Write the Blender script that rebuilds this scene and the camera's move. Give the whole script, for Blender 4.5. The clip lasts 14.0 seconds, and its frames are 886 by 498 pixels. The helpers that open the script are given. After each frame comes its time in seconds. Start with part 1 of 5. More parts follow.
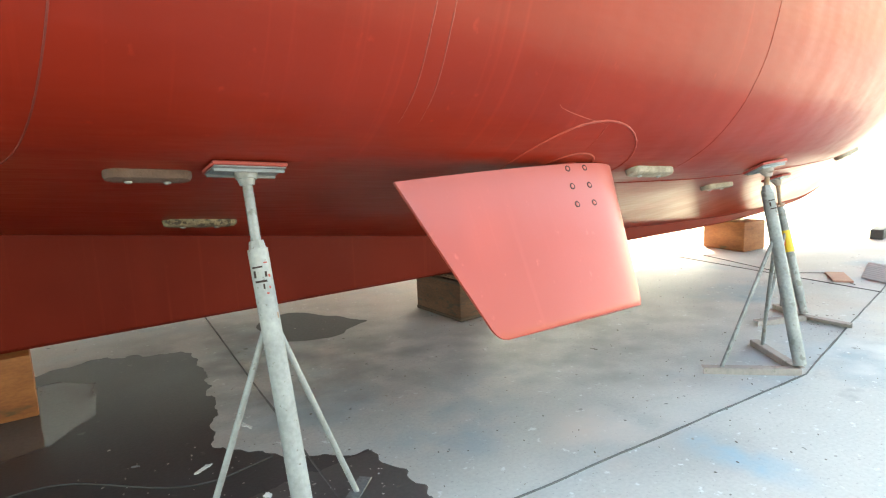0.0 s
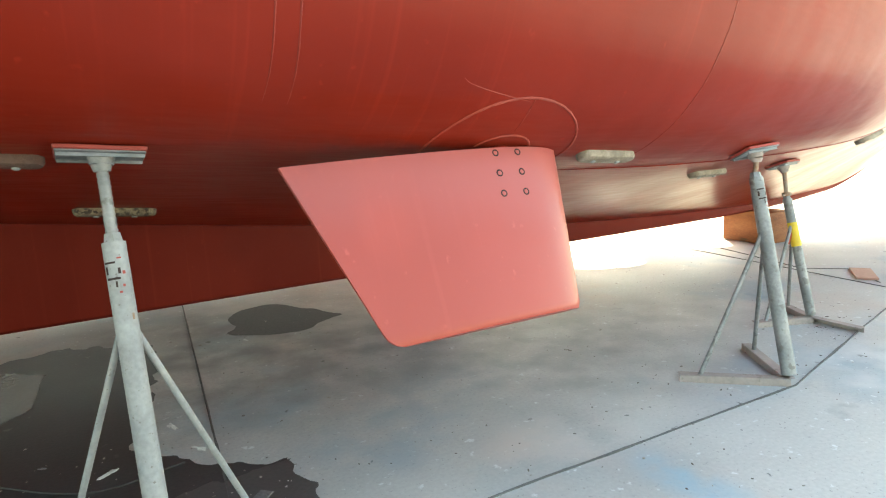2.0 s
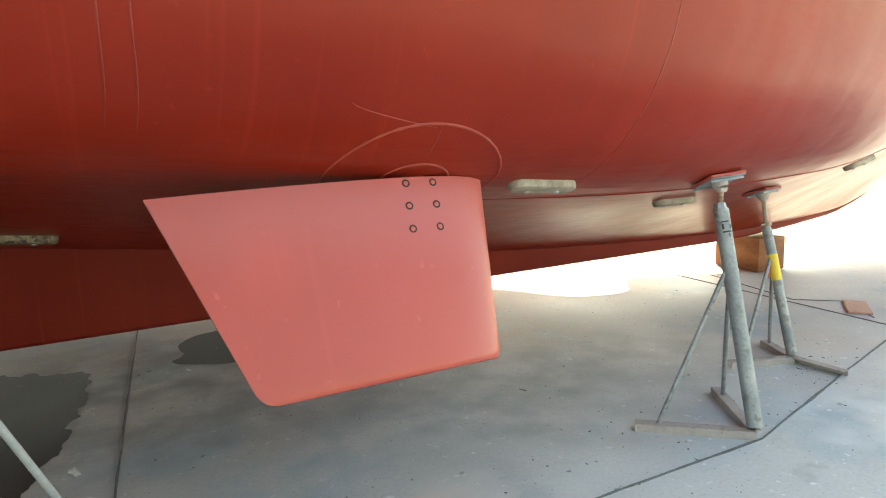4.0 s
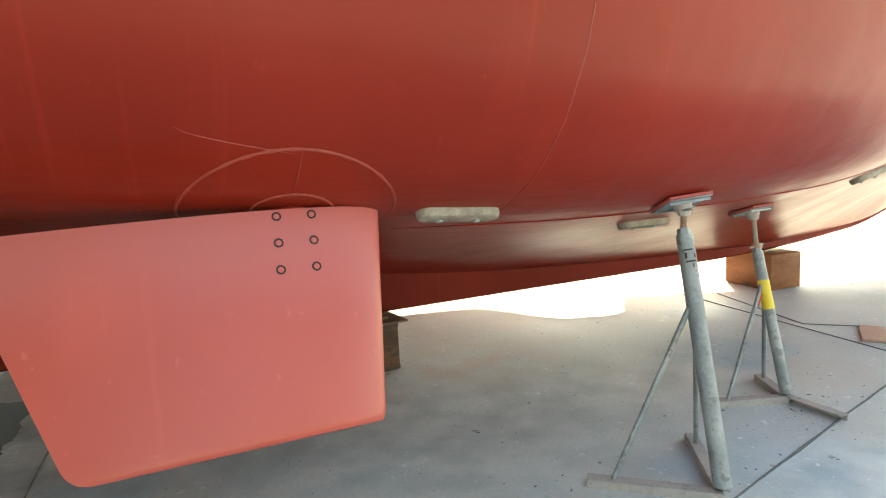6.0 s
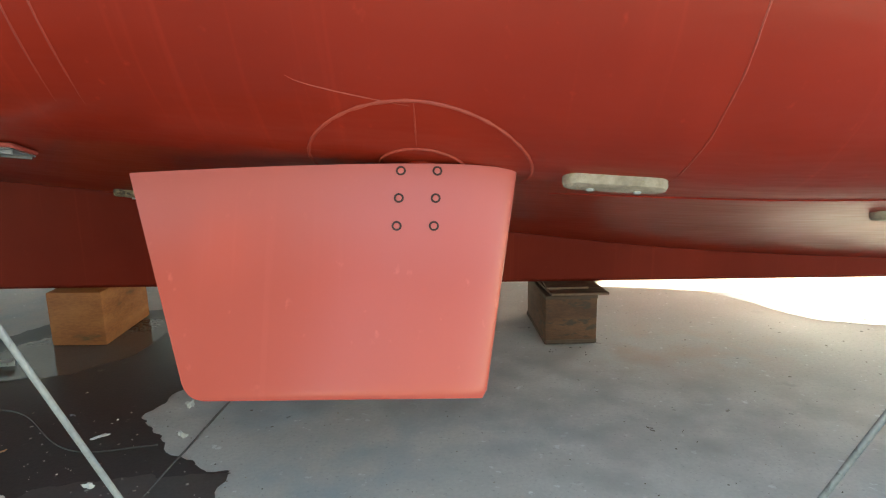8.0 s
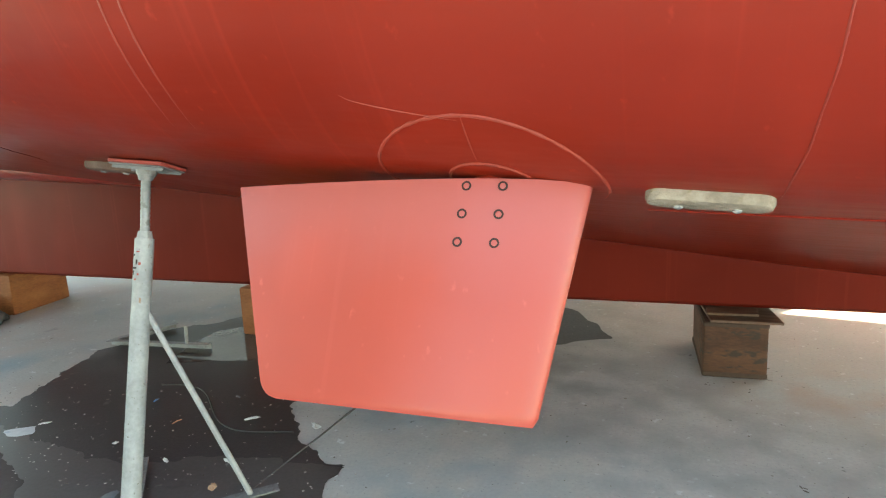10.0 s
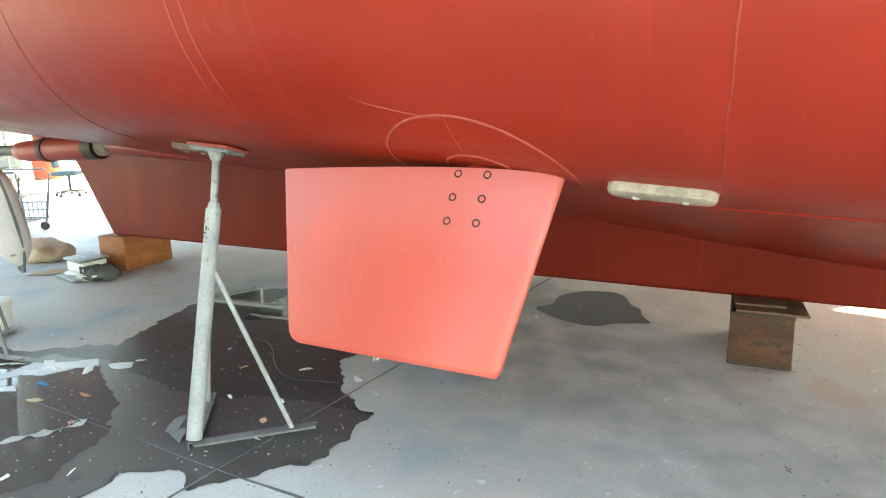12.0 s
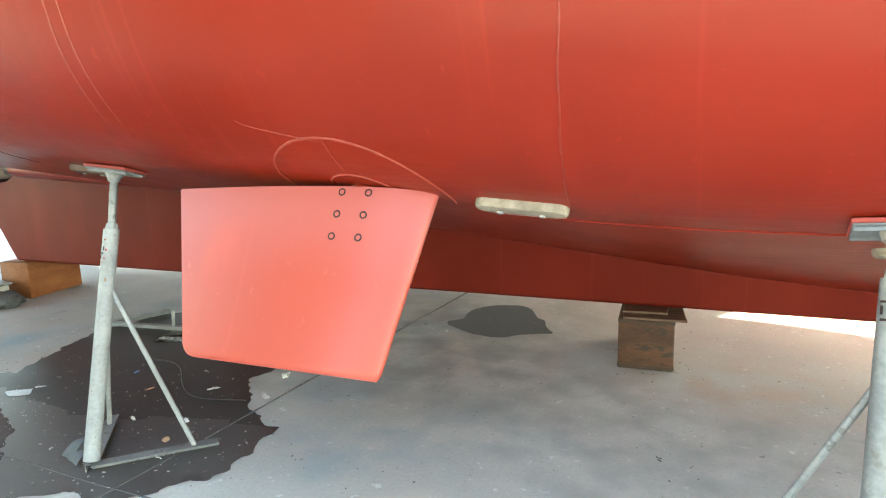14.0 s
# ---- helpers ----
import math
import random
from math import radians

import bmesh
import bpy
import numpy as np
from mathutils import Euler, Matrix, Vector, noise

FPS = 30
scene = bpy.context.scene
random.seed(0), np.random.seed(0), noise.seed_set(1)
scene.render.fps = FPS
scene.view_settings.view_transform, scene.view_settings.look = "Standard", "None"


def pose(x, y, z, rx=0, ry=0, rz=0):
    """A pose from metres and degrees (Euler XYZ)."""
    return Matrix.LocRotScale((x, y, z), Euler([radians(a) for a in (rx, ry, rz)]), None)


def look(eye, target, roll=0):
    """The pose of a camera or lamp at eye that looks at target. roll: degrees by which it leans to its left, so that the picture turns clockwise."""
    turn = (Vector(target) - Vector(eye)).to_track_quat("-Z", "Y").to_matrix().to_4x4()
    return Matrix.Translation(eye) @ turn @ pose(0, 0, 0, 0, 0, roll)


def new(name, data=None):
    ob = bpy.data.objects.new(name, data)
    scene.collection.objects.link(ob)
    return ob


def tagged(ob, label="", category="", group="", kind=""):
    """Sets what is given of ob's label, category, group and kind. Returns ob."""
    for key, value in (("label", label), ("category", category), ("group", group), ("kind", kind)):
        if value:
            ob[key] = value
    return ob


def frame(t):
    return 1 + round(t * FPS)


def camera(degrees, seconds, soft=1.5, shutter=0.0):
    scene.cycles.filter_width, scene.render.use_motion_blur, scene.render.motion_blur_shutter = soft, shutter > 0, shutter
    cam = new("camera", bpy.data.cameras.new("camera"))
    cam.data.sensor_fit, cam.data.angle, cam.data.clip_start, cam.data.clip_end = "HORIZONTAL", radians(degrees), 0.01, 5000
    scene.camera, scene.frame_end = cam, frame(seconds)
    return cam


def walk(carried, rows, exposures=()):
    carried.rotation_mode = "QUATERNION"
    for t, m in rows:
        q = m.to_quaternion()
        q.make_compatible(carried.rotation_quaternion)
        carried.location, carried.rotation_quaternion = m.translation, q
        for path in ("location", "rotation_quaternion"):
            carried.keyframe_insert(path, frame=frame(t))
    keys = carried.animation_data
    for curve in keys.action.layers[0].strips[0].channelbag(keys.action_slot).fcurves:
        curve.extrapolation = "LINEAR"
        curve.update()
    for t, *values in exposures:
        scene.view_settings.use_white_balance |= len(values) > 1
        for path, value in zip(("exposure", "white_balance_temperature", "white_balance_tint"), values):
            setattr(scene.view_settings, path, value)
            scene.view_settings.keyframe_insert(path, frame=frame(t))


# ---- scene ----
cam = camera(70.2, 14.0, soft=1.15)
PATH = [
    (0, (0.16, -0.038, 1.4), (1.453, 1.449, 1.059), -2.3),
    (0.5, (0.354, -0.026, 1.362), (1.544, 1.545, 1.021), -4.6),
    (1, (0.525, -0.012, 1.357), (1.745, 1.534, 1.008), -3.6),
    (1.5, (0.623, -0.071, 1.362), (1.887, 1.436, 1.001), -3.0),
    (2, (0.733, -0.156, 1.354), (1.909, 1.418, 0.982), -2.6),
    (2.5, (0.848, -0.222, 1.354), (1.946, 1.405, 0.972), -2.4),
    (3, (0.944, -0.244, 1.36), (2.069, 1.364, 0.974), -2.3),
    (3.5, (1.059, -0.212, 1.37), (2.212, 1.383, 1.017), -1.9),
    (3.7, (1.114, -0.18, 1.376), (2.269, 1.419, 1.042), -2.0),
    (5.8, (1.712, -0.194, 1.429), (2.755, 1.48, 1.098), -2.3),
    (6, (1.772, -0.172, 1.428), (2.827, 1.499, 1.119), -2.6),
    (6.5, (1.9, -0.102, 1.422), (2.915, 1.593, 1.109), -2.3),
    (7, (1.98, -0.063, 1.414), (2.805, 1.713, 1.012), -2.9),
    (7.5, (2.1, -0.099, 1.401), (2.63, 1.778, 0.956), -2.4),
    (8, (2.226, -0.155, 1.415), (2.484, 1.783, 0.996), -0.7),
    (8.5, (2.338, -0.124, 1.405), (2.448, 1.826, 0.972), -0.8),
    (9, (2.428, -0.072, 1.399), (2.36, 1.882, 0.978), -2.3),
    (9.2, (2.479, -0.061, 1.395), (2.334, 1.893, 0.991), -2.7),
    (11.3, (2.873, -0.224, 1.461), (2.242, 1.63, 1.057), -0.9),
    (11.5, (2.914, -0.256, 1.453), (2.277, 1.59, 1.02), -1.2),
    (12, (3.036, -0.318, 1.452), (2.339, 1.509, 1.033), -1.6),
    (12.5, (3.18, -0.376, 1.452), (2.381, 1.411, 1.042), -0.5),
    (13, (3.243, -0.424, 1.464), (2.447, 1.37, 1.08), -1.0),
    (13.5, (3.261, -0.431, 1.45), (2.517, 1.386, 1.065), -1.2),
    (14, (3.257, -0.417, 1.447), (2.753, 1.486, 1.091), -1.5),
]
# the rows are given in a frame turned by 7.2 degrees from the boat's own, whose x runs along the keel to the bow
walk(cam, [(t, pose(0, 0, 0, 0, 0, 7.2) @ look(eye, target, roll)) for t, eye, target, roll in PATH],
     exposures=[(0, 3.42, 8800, -6), (1.5, 3.18, 8800, -6), (3.0, 2.9, 8800, -6), (6.5, 2.7, 8800, -6), (9.0, 3.05, 8800, -6), (11.5, 3.48, 8800, -6), (12.5, 3.58, 8800, -6), (14, 3.56, 8800, -6)])

# ---- light ----
SUN = Vector((0.75, 0.92, 1.0)).normalized()
world = bpy.data.worlds.new("World")
scene.world = world
world.use_nodes = True
wn = world.node_tree.nodes
sky = wn.new("ShaderNodeTexSky")
sky.sky_type = 'NISHITA'
sky.sun_disc = False
sky.sun_elevation = math.asin(SUN.z)
sky.sun_rotation = math.atan2(SUN.x, SUN.y)
sky.dust_density = 1.5
world.node_tree.links.new(sky.outputs[0], wn["Background"].inputs[0])
wn["Background"].inputs[1].default_value = 0.15
sun_data = bpy.data.lights.new("sun", 'SUN')
sun_data.energy, sun_data.angle, sun_data.color = 3.5, radians(0.53), (1.0, 0.95, 0.86)
sun_ob = new("sun", sun_data)
sun_ob.matrix_world = look(SUN * 50, (0, 0, 0))


# ---- materials ----
def links_of(m):
    m.use_nodes = True
    return m.node_tree.nodes, m.node_tree.links


def ramp_node(n, stops):
    r = n.new("ShaderNodeValToRGB")
    while len(r.color_ramp.elements) < len(stops):
        r.color_ramp.elements.new(0.5)
    for e, (p, col) in zip(r.color_ramp.elements, stops):
        e.position = p
        e.color = (*col, 1) if not isinstance(col, float) else (col, col, col, 1)
    return r


def surface(name, base, alt, rough=(0.5, 0.7), metal=0.0, big=1.5, fine=40.0, bump=0.15, spots=None, spot_scale=6.0, spot_at=0.62,
            stretch=(1, 1, 1), spec=0.5, per_piece=0.0):
    """A mottled surface: two colours at two scales, uneven gloss, fine relief, and stains of a third colour."""
    m = bpy.data.materials.new(name)
    n, l = links_of(m)
    b = n["Principled BSDF"]
    geo = n.new("ShaderNodeNewGeometry")
    mp = n.new("ShaderNodeMapping")
    mp.inputs["Scale"].default_value = stretch
    l.new(geo.outputs["Position"], mp.inputs["Vector"])
    n1, n2 = n.new("ShaderNodeTexNoise"), n.new("ShaderNodeTexNoise")
    for k, sc, det in ((n1, big, 5.0), (n2, fine, 6.0)):
        k.inputs["Scale"].default_value, k.inputs["Detail"].default_value = sc, det
        l.new(mp.outputs[0], k.inputs["Vector"])
    mix = n.new("ShaderNodeMix")
    mix.data_type = 'RGBA'
    mix.inputs["A"].default_value, mix.inputs["B"].default_value = (*base, 1), (*alt, 1)
    add = n.new("ShaderNodeMath")
    add.operation = 'MULTIPLY_ADD'
    l.new(n2.outputs["Fac"], add.inputs[0])
    add.inputs[1].default_value = 0.6
    l.new(n1.outputs["Fac"], add.inputs[2])
    r = ramp_node(n, [(0.55, 0.0), (1.05, 1.0)])
    l.new(add.outputs[0], r.inputs[0])
    l.new(r.outputs[0], mix.inputs["Factor"])
    col = mix.outputs["Result"]
    if spots:
        n3 = n.new("ShaderNodeTexNoise")
        n3.inputs["Scale"].default_value, n3.inputs["Detail"].default_value = spot_scale, 8.0
        l.new(mp.outputs[0], n3.inputs["Vector"])
        r3 = ramp_node(n, [(spot_at, 0.0), (spot_at + 0.06, 1.0)])
        l.new(n3.outputs["Fac"], r3.inputs[0])
        m2 = n.new("ShaderNodeMix")
        m2.data_type = 'RGBA'
        l.new(r3.outputs[0], m2.inputs["Factor"])
        l.new(col, m2.inputs["A"])
        m2.inputs["B"].default_value = (*spots, 1)
        col = m2.outputs["Result"]
    if per_piece:
        info = n.new("ShaderNodeObjectInfo")
        hs = n.new("ShaderNodeHueSaturation")
        mr = n.new("ShaderNodeMapRange")
        mr.inputs["To Min"].default_value, mr.inputs["To Max"].default_value = 1 - per_piece, 1 + per_piece
        l.new(info.outputs["Random"], mr.inputs["Value"])
        l.new(mr.outputs[0], hs.inputs["Value"])
        l.new(col, hs.inputs["Color"])
        col = hs.outputs[0]
    l.new(col, b.inputs["Base Color"])
    rr = n.new("ShaderNodeMapRange")
    rr.inputs["From Min"].default_value, rr.inputs["From Max"].default_value = 0.3, 0.7
    rr.inputs["To Min"].default_value, rr.inputs["To Max"].default_value = rough
    l.new(n1.outputs["Fac"], rr.inputs["Value"])
    l.new(rr.outputs[0], b.inputs["Roughness"])
    b.inputs["Metallic"].default_value = metal
    b.inputs["Specular IOR Level"].default_value = spec
    if bump:
        bp = n.new("ShaderNodeBump")
        bp.inputs["Strength"].default_value, bp.inputs["Distance"].default_value = bump, 0.01
        l.new(n2.outputs["Fac"], bp.inputs["Height"])
        l.new(bp.outputs[0], b.inputs["Normal"])
    return m


def hull_paint(name, base, alt, rough, spec=0.3, waves=0.2, runs=0.3, top_sheen=None, ripple=0.0):
    """Rolled antifouling: soft clouds of tone, thin pale runs down the plating, and long low dents that bend reflections."""
    m = bpy.data.materials.new(name)
    n, l = links_of(m)
    b = n["Principled BSDF"]
    geo = n.new("ShaderNodeNewGeometry")

    def cloud(scale, size, detail):
        mp = n.new("ShaderNodeMapping")
        mp.inputs["Scale"].default_value = scale
        l.new(geo.outputs["Position"], mp.inputs["Vector"])
        t = n.new("ShaderNodeTexNoise")
        t.inputs["Scale"].default_value, t.inputs["Detail"].default_value = size, detail
        l.new(mp.outputs[0], t.inputs["Vector"])
        return t.outputs["Fac"]

    def spread(socket, low, high, a, c):
        r = n.new("ShaderNodeMapRange")
        r.interpolation_type = 'SMOOTHSTEP'
        r.inputs["From Min"].default_value, r.inputs["From Max"].default_value = low, high
        r.inputs["To Min"].default_value, r.inputs["To Max"].default_value = a, c
        l.new(socket, r.inputs["Value"])
        return r.outputs[0]

    def blend(factor, a, c):
        x = n.new("ShaderNodeMix")
        x.data_type = 'RGBA'
        l.new(factor, x.inputs["Factor"])
        for key, v in (("A", a), ("B", c)):
            if isinstance(v, tuple):
                x.inputs[key].default_value = (*v, 1)
            else:
                l.new(v, x.inputs[key])
        return x.outputs["Result"]

    big = cloud((1, 1, 1), 1.3, 3.0)
    col = blend(spread(big, 0.3, 0.7, 0.0, 1.0), base, alt)
    # the roller's bands, wide and low in contrast
    band = cloud((2.2, 1.0, 0.7), 1.0, 2.0)
    col = blend(spread(band, 0.52, 0.75, 0.0, 0.35), col, tuple(min(1.0, v * 1.35) for v in base))
    pale = tuple(min(1.0, v * k) for v, k in zip(base, (1.9, 2.6, 2.9)))
    run = cloud((30, 1.2, 0.35), 1.0, 2.0)
    col = blend(spread(run, 0.60, 0.80, 0.0, runs), col, pale)
    speck = cloud((1, 1, 0.6), 24.0, 3.0)
    col = blend(spread(speck, 0.66, 0.80, 0.0, 0.25), col, pale)
    # A paler, greyer top that paints sky sheen into the colour.
    if top_sheen:
        colour, low, high = top_sheen
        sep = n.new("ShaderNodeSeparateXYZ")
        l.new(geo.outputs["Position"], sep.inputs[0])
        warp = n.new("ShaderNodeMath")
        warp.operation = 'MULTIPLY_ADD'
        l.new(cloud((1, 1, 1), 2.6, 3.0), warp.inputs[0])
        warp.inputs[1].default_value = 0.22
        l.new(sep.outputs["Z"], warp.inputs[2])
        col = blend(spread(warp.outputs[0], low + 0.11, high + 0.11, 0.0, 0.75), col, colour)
    l.new(col, b.inputs["Base Color"])
    l.new(spread(cloud((1.4, 1, 1), 1.6, 2.0), 0.3, 0.7, *rough), b.inputs["Roughness"])
    b.inputs["Specular IOR Level"].default_value = spec
    dents = n.new("ShaderNodeBump")
    dents.inputs["Strength"].default_value, dents.inputs["Distance"].default_value = waves, 0.02
    l.new(cloud((5.0, 3.0, 1.6), 1.0, 1.0), dents.inputs["Height"])
    grain = n.new("ShaderNodeBump")
    grain.inputs["Strength"].default_value, grain.inputs["Distance"].default_value = 0.03, 0.004
    l.new(cloud((1, 1, 1), 70.0, 2.0), grain.inputs["Height"])
    rip = n.new("ShaderNodeBump")
    rip.inputs["Strength"].default_value, rip.inputs["Distance"].default_value = ripple, 0.004
    l.new(cloud((3.5, 15.0, 11.0), 1.0, 2.0), rip.inputs["Height"])
    l.new(dents.outputs[0], rip.inputs["Normal"])
    l.new(rip.outputs[0], grain.inputs["Normal"])
    l.new(grain.outputs[0], b.inputs["Normal"])
    return m


def concrete_paint():
    """Yard concrete: grey, blotched, with blue and rust paint dusting, dark drips and pale crumbs, and shade painted in
    under the hull.
    """
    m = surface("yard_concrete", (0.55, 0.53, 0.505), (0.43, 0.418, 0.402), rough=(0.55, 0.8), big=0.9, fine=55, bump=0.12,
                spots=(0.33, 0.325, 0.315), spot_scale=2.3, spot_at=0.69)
    n, l = m.node_tree.nodes, m.node_tree.links
    b = n["Principled BSDF"]
    geo = n.new("ShaderNodeNewGeometry")
    for scale, colour, low, high, amount in ((1.1, (0.22, 0.33, 0.41), 0.55, 0.70, 0.6), (0.8, (0.50, 0.36, 0.30), 0.56, 0.72, 0.55), (0.55, (0.26, 0.26, 0.25), 0.52, 0.72, 0.5),
                                             (21, (0.66, 0.67, 0.67), 0.66, 0.71, 0.8), (60, (0.22, 0.22, 0.215), 0.62, 0.70, 0.5), (6.5, (0.30, 0.30, 0.29), 0.62, 0.78, 0.3), (13, (0.10, 0.10, 0.10), 0.70, 0.73, 0.8)):
        t = n.new("ShaderNodeTexNoise")
        t.inputs["Scale"].default_value, t.inputs["Detail"].default_value = scale, 7.0
        off = n.new("ShaderNodeMapping")
        off.inputs["Location"].default_value = (scale * 3.1, scale * 1.7, 0.3)
        l.new(geo.outputs["Position"], off.inputs["Vector"])
        l.new(off.outputs[0], t.inputs["Vector"])
        r = ramp_node(n, [(low, 0.0), (high, amount)])
        l.new(t.outputs["Fac"], r.inputs[0])
        mx = n.new("ShaderNodeMix")
        mx.data_type = 'RGBA'
        mx.inputs["B"].default_value = (*colour, 1)
        l.new(r.outputs[0], mx.inputs["Factor"])
        l.new(b.inputs["Base Color"].links[0].from_socket, mx.inputs["A"])
        l.new(mx.outputs["Result"], b.inputs["Base Color"])
    # Large dark ovals under the hull mix grime with painted-in shade.
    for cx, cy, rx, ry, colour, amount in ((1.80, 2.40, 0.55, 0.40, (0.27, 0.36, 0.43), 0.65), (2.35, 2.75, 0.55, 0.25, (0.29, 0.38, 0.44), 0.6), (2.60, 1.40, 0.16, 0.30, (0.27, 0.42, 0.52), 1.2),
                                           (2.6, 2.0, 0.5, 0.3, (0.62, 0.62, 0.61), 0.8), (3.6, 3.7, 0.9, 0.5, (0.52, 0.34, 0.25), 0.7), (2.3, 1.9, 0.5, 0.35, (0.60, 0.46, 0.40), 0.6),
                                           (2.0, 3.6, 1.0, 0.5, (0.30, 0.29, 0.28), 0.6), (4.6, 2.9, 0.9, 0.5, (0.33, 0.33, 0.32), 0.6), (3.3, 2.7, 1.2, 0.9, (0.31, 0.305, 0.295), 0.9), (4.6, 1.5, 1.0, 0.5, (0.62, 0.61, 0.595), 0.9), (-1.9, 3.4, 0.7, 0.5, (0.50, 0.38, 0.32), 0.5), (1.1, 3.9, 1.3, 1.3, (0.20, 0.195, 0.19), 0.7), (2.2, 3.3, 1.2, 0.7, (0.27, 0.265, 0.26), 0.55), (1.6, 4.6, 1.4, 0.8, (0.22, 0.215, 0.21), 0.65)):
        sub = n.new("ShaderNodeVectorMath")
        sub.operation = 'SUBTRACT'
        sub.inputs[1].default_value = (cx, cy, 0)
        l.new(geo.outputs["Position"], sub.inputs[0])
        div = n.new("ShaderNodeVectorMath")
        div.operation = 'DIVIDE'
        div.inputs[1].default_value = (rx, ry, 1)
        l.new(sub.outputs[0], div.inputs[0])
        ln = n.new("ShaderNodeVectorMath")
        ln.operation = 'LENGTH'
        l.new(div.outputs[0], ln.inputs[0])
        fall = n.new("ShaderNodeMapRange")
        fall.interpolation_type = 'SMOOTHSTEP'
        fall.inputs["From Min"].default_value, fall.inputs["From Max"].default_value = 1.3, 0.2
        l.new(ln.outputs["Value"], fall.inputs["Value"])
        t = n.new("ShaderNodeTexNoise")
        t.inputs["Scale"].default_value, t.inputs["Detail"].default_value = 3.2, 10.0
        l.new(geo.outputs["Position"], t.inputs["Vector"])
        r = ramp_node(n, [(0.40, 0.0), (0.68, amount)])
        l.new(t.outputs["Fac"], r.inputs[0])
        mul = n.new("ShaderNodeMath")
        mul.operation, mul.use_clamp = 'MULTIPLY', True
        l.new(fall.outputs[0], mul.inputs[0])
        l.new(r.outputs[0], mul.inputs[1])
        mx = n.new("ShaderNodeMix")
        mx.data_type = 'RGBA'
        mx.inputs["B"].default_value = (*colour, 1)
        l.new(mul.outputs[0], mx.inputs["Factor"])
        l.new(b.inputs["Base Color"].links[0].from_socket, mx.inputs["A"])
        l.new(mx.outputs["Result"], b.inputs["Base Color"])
    return m


HULL = hull_paint("red_antifouling", (0.232, 0.0188, 0.0098), (0.200, 0.0152, 0.0076), (0.285, 0.35), spec=0.19, waves=0.24, runs=0.16, ripple=0.9)
# Rougher hull paint, its red darkened to paint in shade under the hull.
KEEL_PAINT = hull_paint("shaded_red_antifouling", (0.175, 0.0165, 0.0092), (0.145, 0.0128, 0.0070), (0.42, 0.55), spec=0.10, waves=0.1, runs=0.2)
# Hull paint again; dusty film and brighter light are put into its colour.
FIN = hull_paint("lit_red_antifouling", (0.45, 0.070, 0.049), (0.405, 0.058, 0.039), (0.285, 0.38), spec=0.5, waves=0.07, runs=0.05, top_sheen=((0.43, 0.108, 0.100), 0.95, 1.25))
BEARING = hull_paint("weathered_red_primer", (0.30, 0.040, 0.028), (0.25, 0.030, 0.020), (0.40, 0.55), spec=0.2, waves=0.1)
BEAD = surface("scraped_weld", (0.33, 0.046, 0.028), (0.24, 0.028, 0.016), rough=(0.4, 0.6), fine=80)
SEAM = surface("painted_weld", (0.25, 0.026, 0.014), (0.21, 0.020, 0.011), rough=(0.3, 0.45), fine=80)
GROOVE = surface("painted_groove", (0.13, 0.016, 0.010), (0.18, 0.02, 0.012), rough=(0.5, 0.7))
SCRATCH = surface("pale_scratch", (0.30, 0.062, 0.045), (0.27, 0.040, 0.025), rough=(0.5, 0.7), fine=60)
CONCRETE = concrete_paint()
JOINT = surface("joint_filler", (0.03, 0.03, 0.028), (0.06, 0.055, 0.05), rough=(0.7, 0.9), fine=90)
GALV = surface("worn_galvanised_steel", (0.31, 0.312, 0.315), (0.19, 0.195, 0.20), rough=(0.42, 0.62), metal=0.35, big=6, fine=70,
               spots=(0.17, 0.165, 0.16), spot_scale=26, spot_at=0.58)
PALE_STEEL = surface("pale_painted_steel", (0.39, 0.40, 0.395), (0.26, 0.265, 0.265), rough=(0.45, 0.65), big=7, fine=60,
                     spots=(0.20, 0.18, 0.17), spot_scale=75, spot_at=0.645)
DUSTY = surface("dusty_pink_grey_steel", (0.40, 0.33, 0.30), (0.28, 0.24, 0.225), rough=(0.6, 0.8), big=6, fine=50, spots=(0.18, 0.15, 0.13), spot_scale=18, spot_at=0.63)
PAD_STEEL = surface("dark_pad_steel", (0.26, 0.27, 0.285), (0.17, 0.18, 0.195), rough=(0.35, 0.55), metal=0.4, big=8, fine=50)
RUST = surface("rusty_thread", (0.30, 0.135, 0.055), (0.32, 0.28, 0.25), rough=(0.6, 0.8), metal=0.3, big=12, fine=90)
GREEN_STEEL = surface("weathered_green_grey_steel", (0.14, 0.175, 0.17), (0.22, 0.245, 0.235), rough=(0.5, 0.7), metal=0.2, big=7, fine=60)
YELLOW = surface("yellow_paint", (0.75, 0.52, 0.03), (0.62, 0.42, 0.04), rough=(0.45, 0.6))
ORANGE = surface("orange_paint", (0.40, 0.036, 0.008), (0.34, 0.03, 0.008), rough=(0.45, 0.6))
TIMBER = surface("stained_timber", (0.34, 0.118, 0.036), (0.21, 0.066, 0.022), rough=(0.6, 0.8), big=3, fine=30, stretch=(1, 1, 3), bump=0.35,
                 spots=(0.11, 0.055, 0.025), spot_scale=3, spot_at=0.66, per_piece=0.2)
PLY = surface("plywood_shim", (0.17, 0.10, 0.065), (0.10, 0.055, 0.038), rough=(0.6, 0.8), big=5, fine=40, stretch=(1, 5, 1))
RED_WOOD = surface("red_painted_wood", (0.40, 0.06, 0.05), (0.30, 0.05, 0.04), rough=(0.5, 0.7))
ZINC = surface("corroded_zinc", (0.36, 0.305, 0.245), (0.22, 0.18, 0.14), rough=(0.6, 0.8), metal=0.1, big=14, fine=80, bump=0.5,
               spots=(0.24, 0.20, 0.13), spot_scale=40, spot_at=0.62)
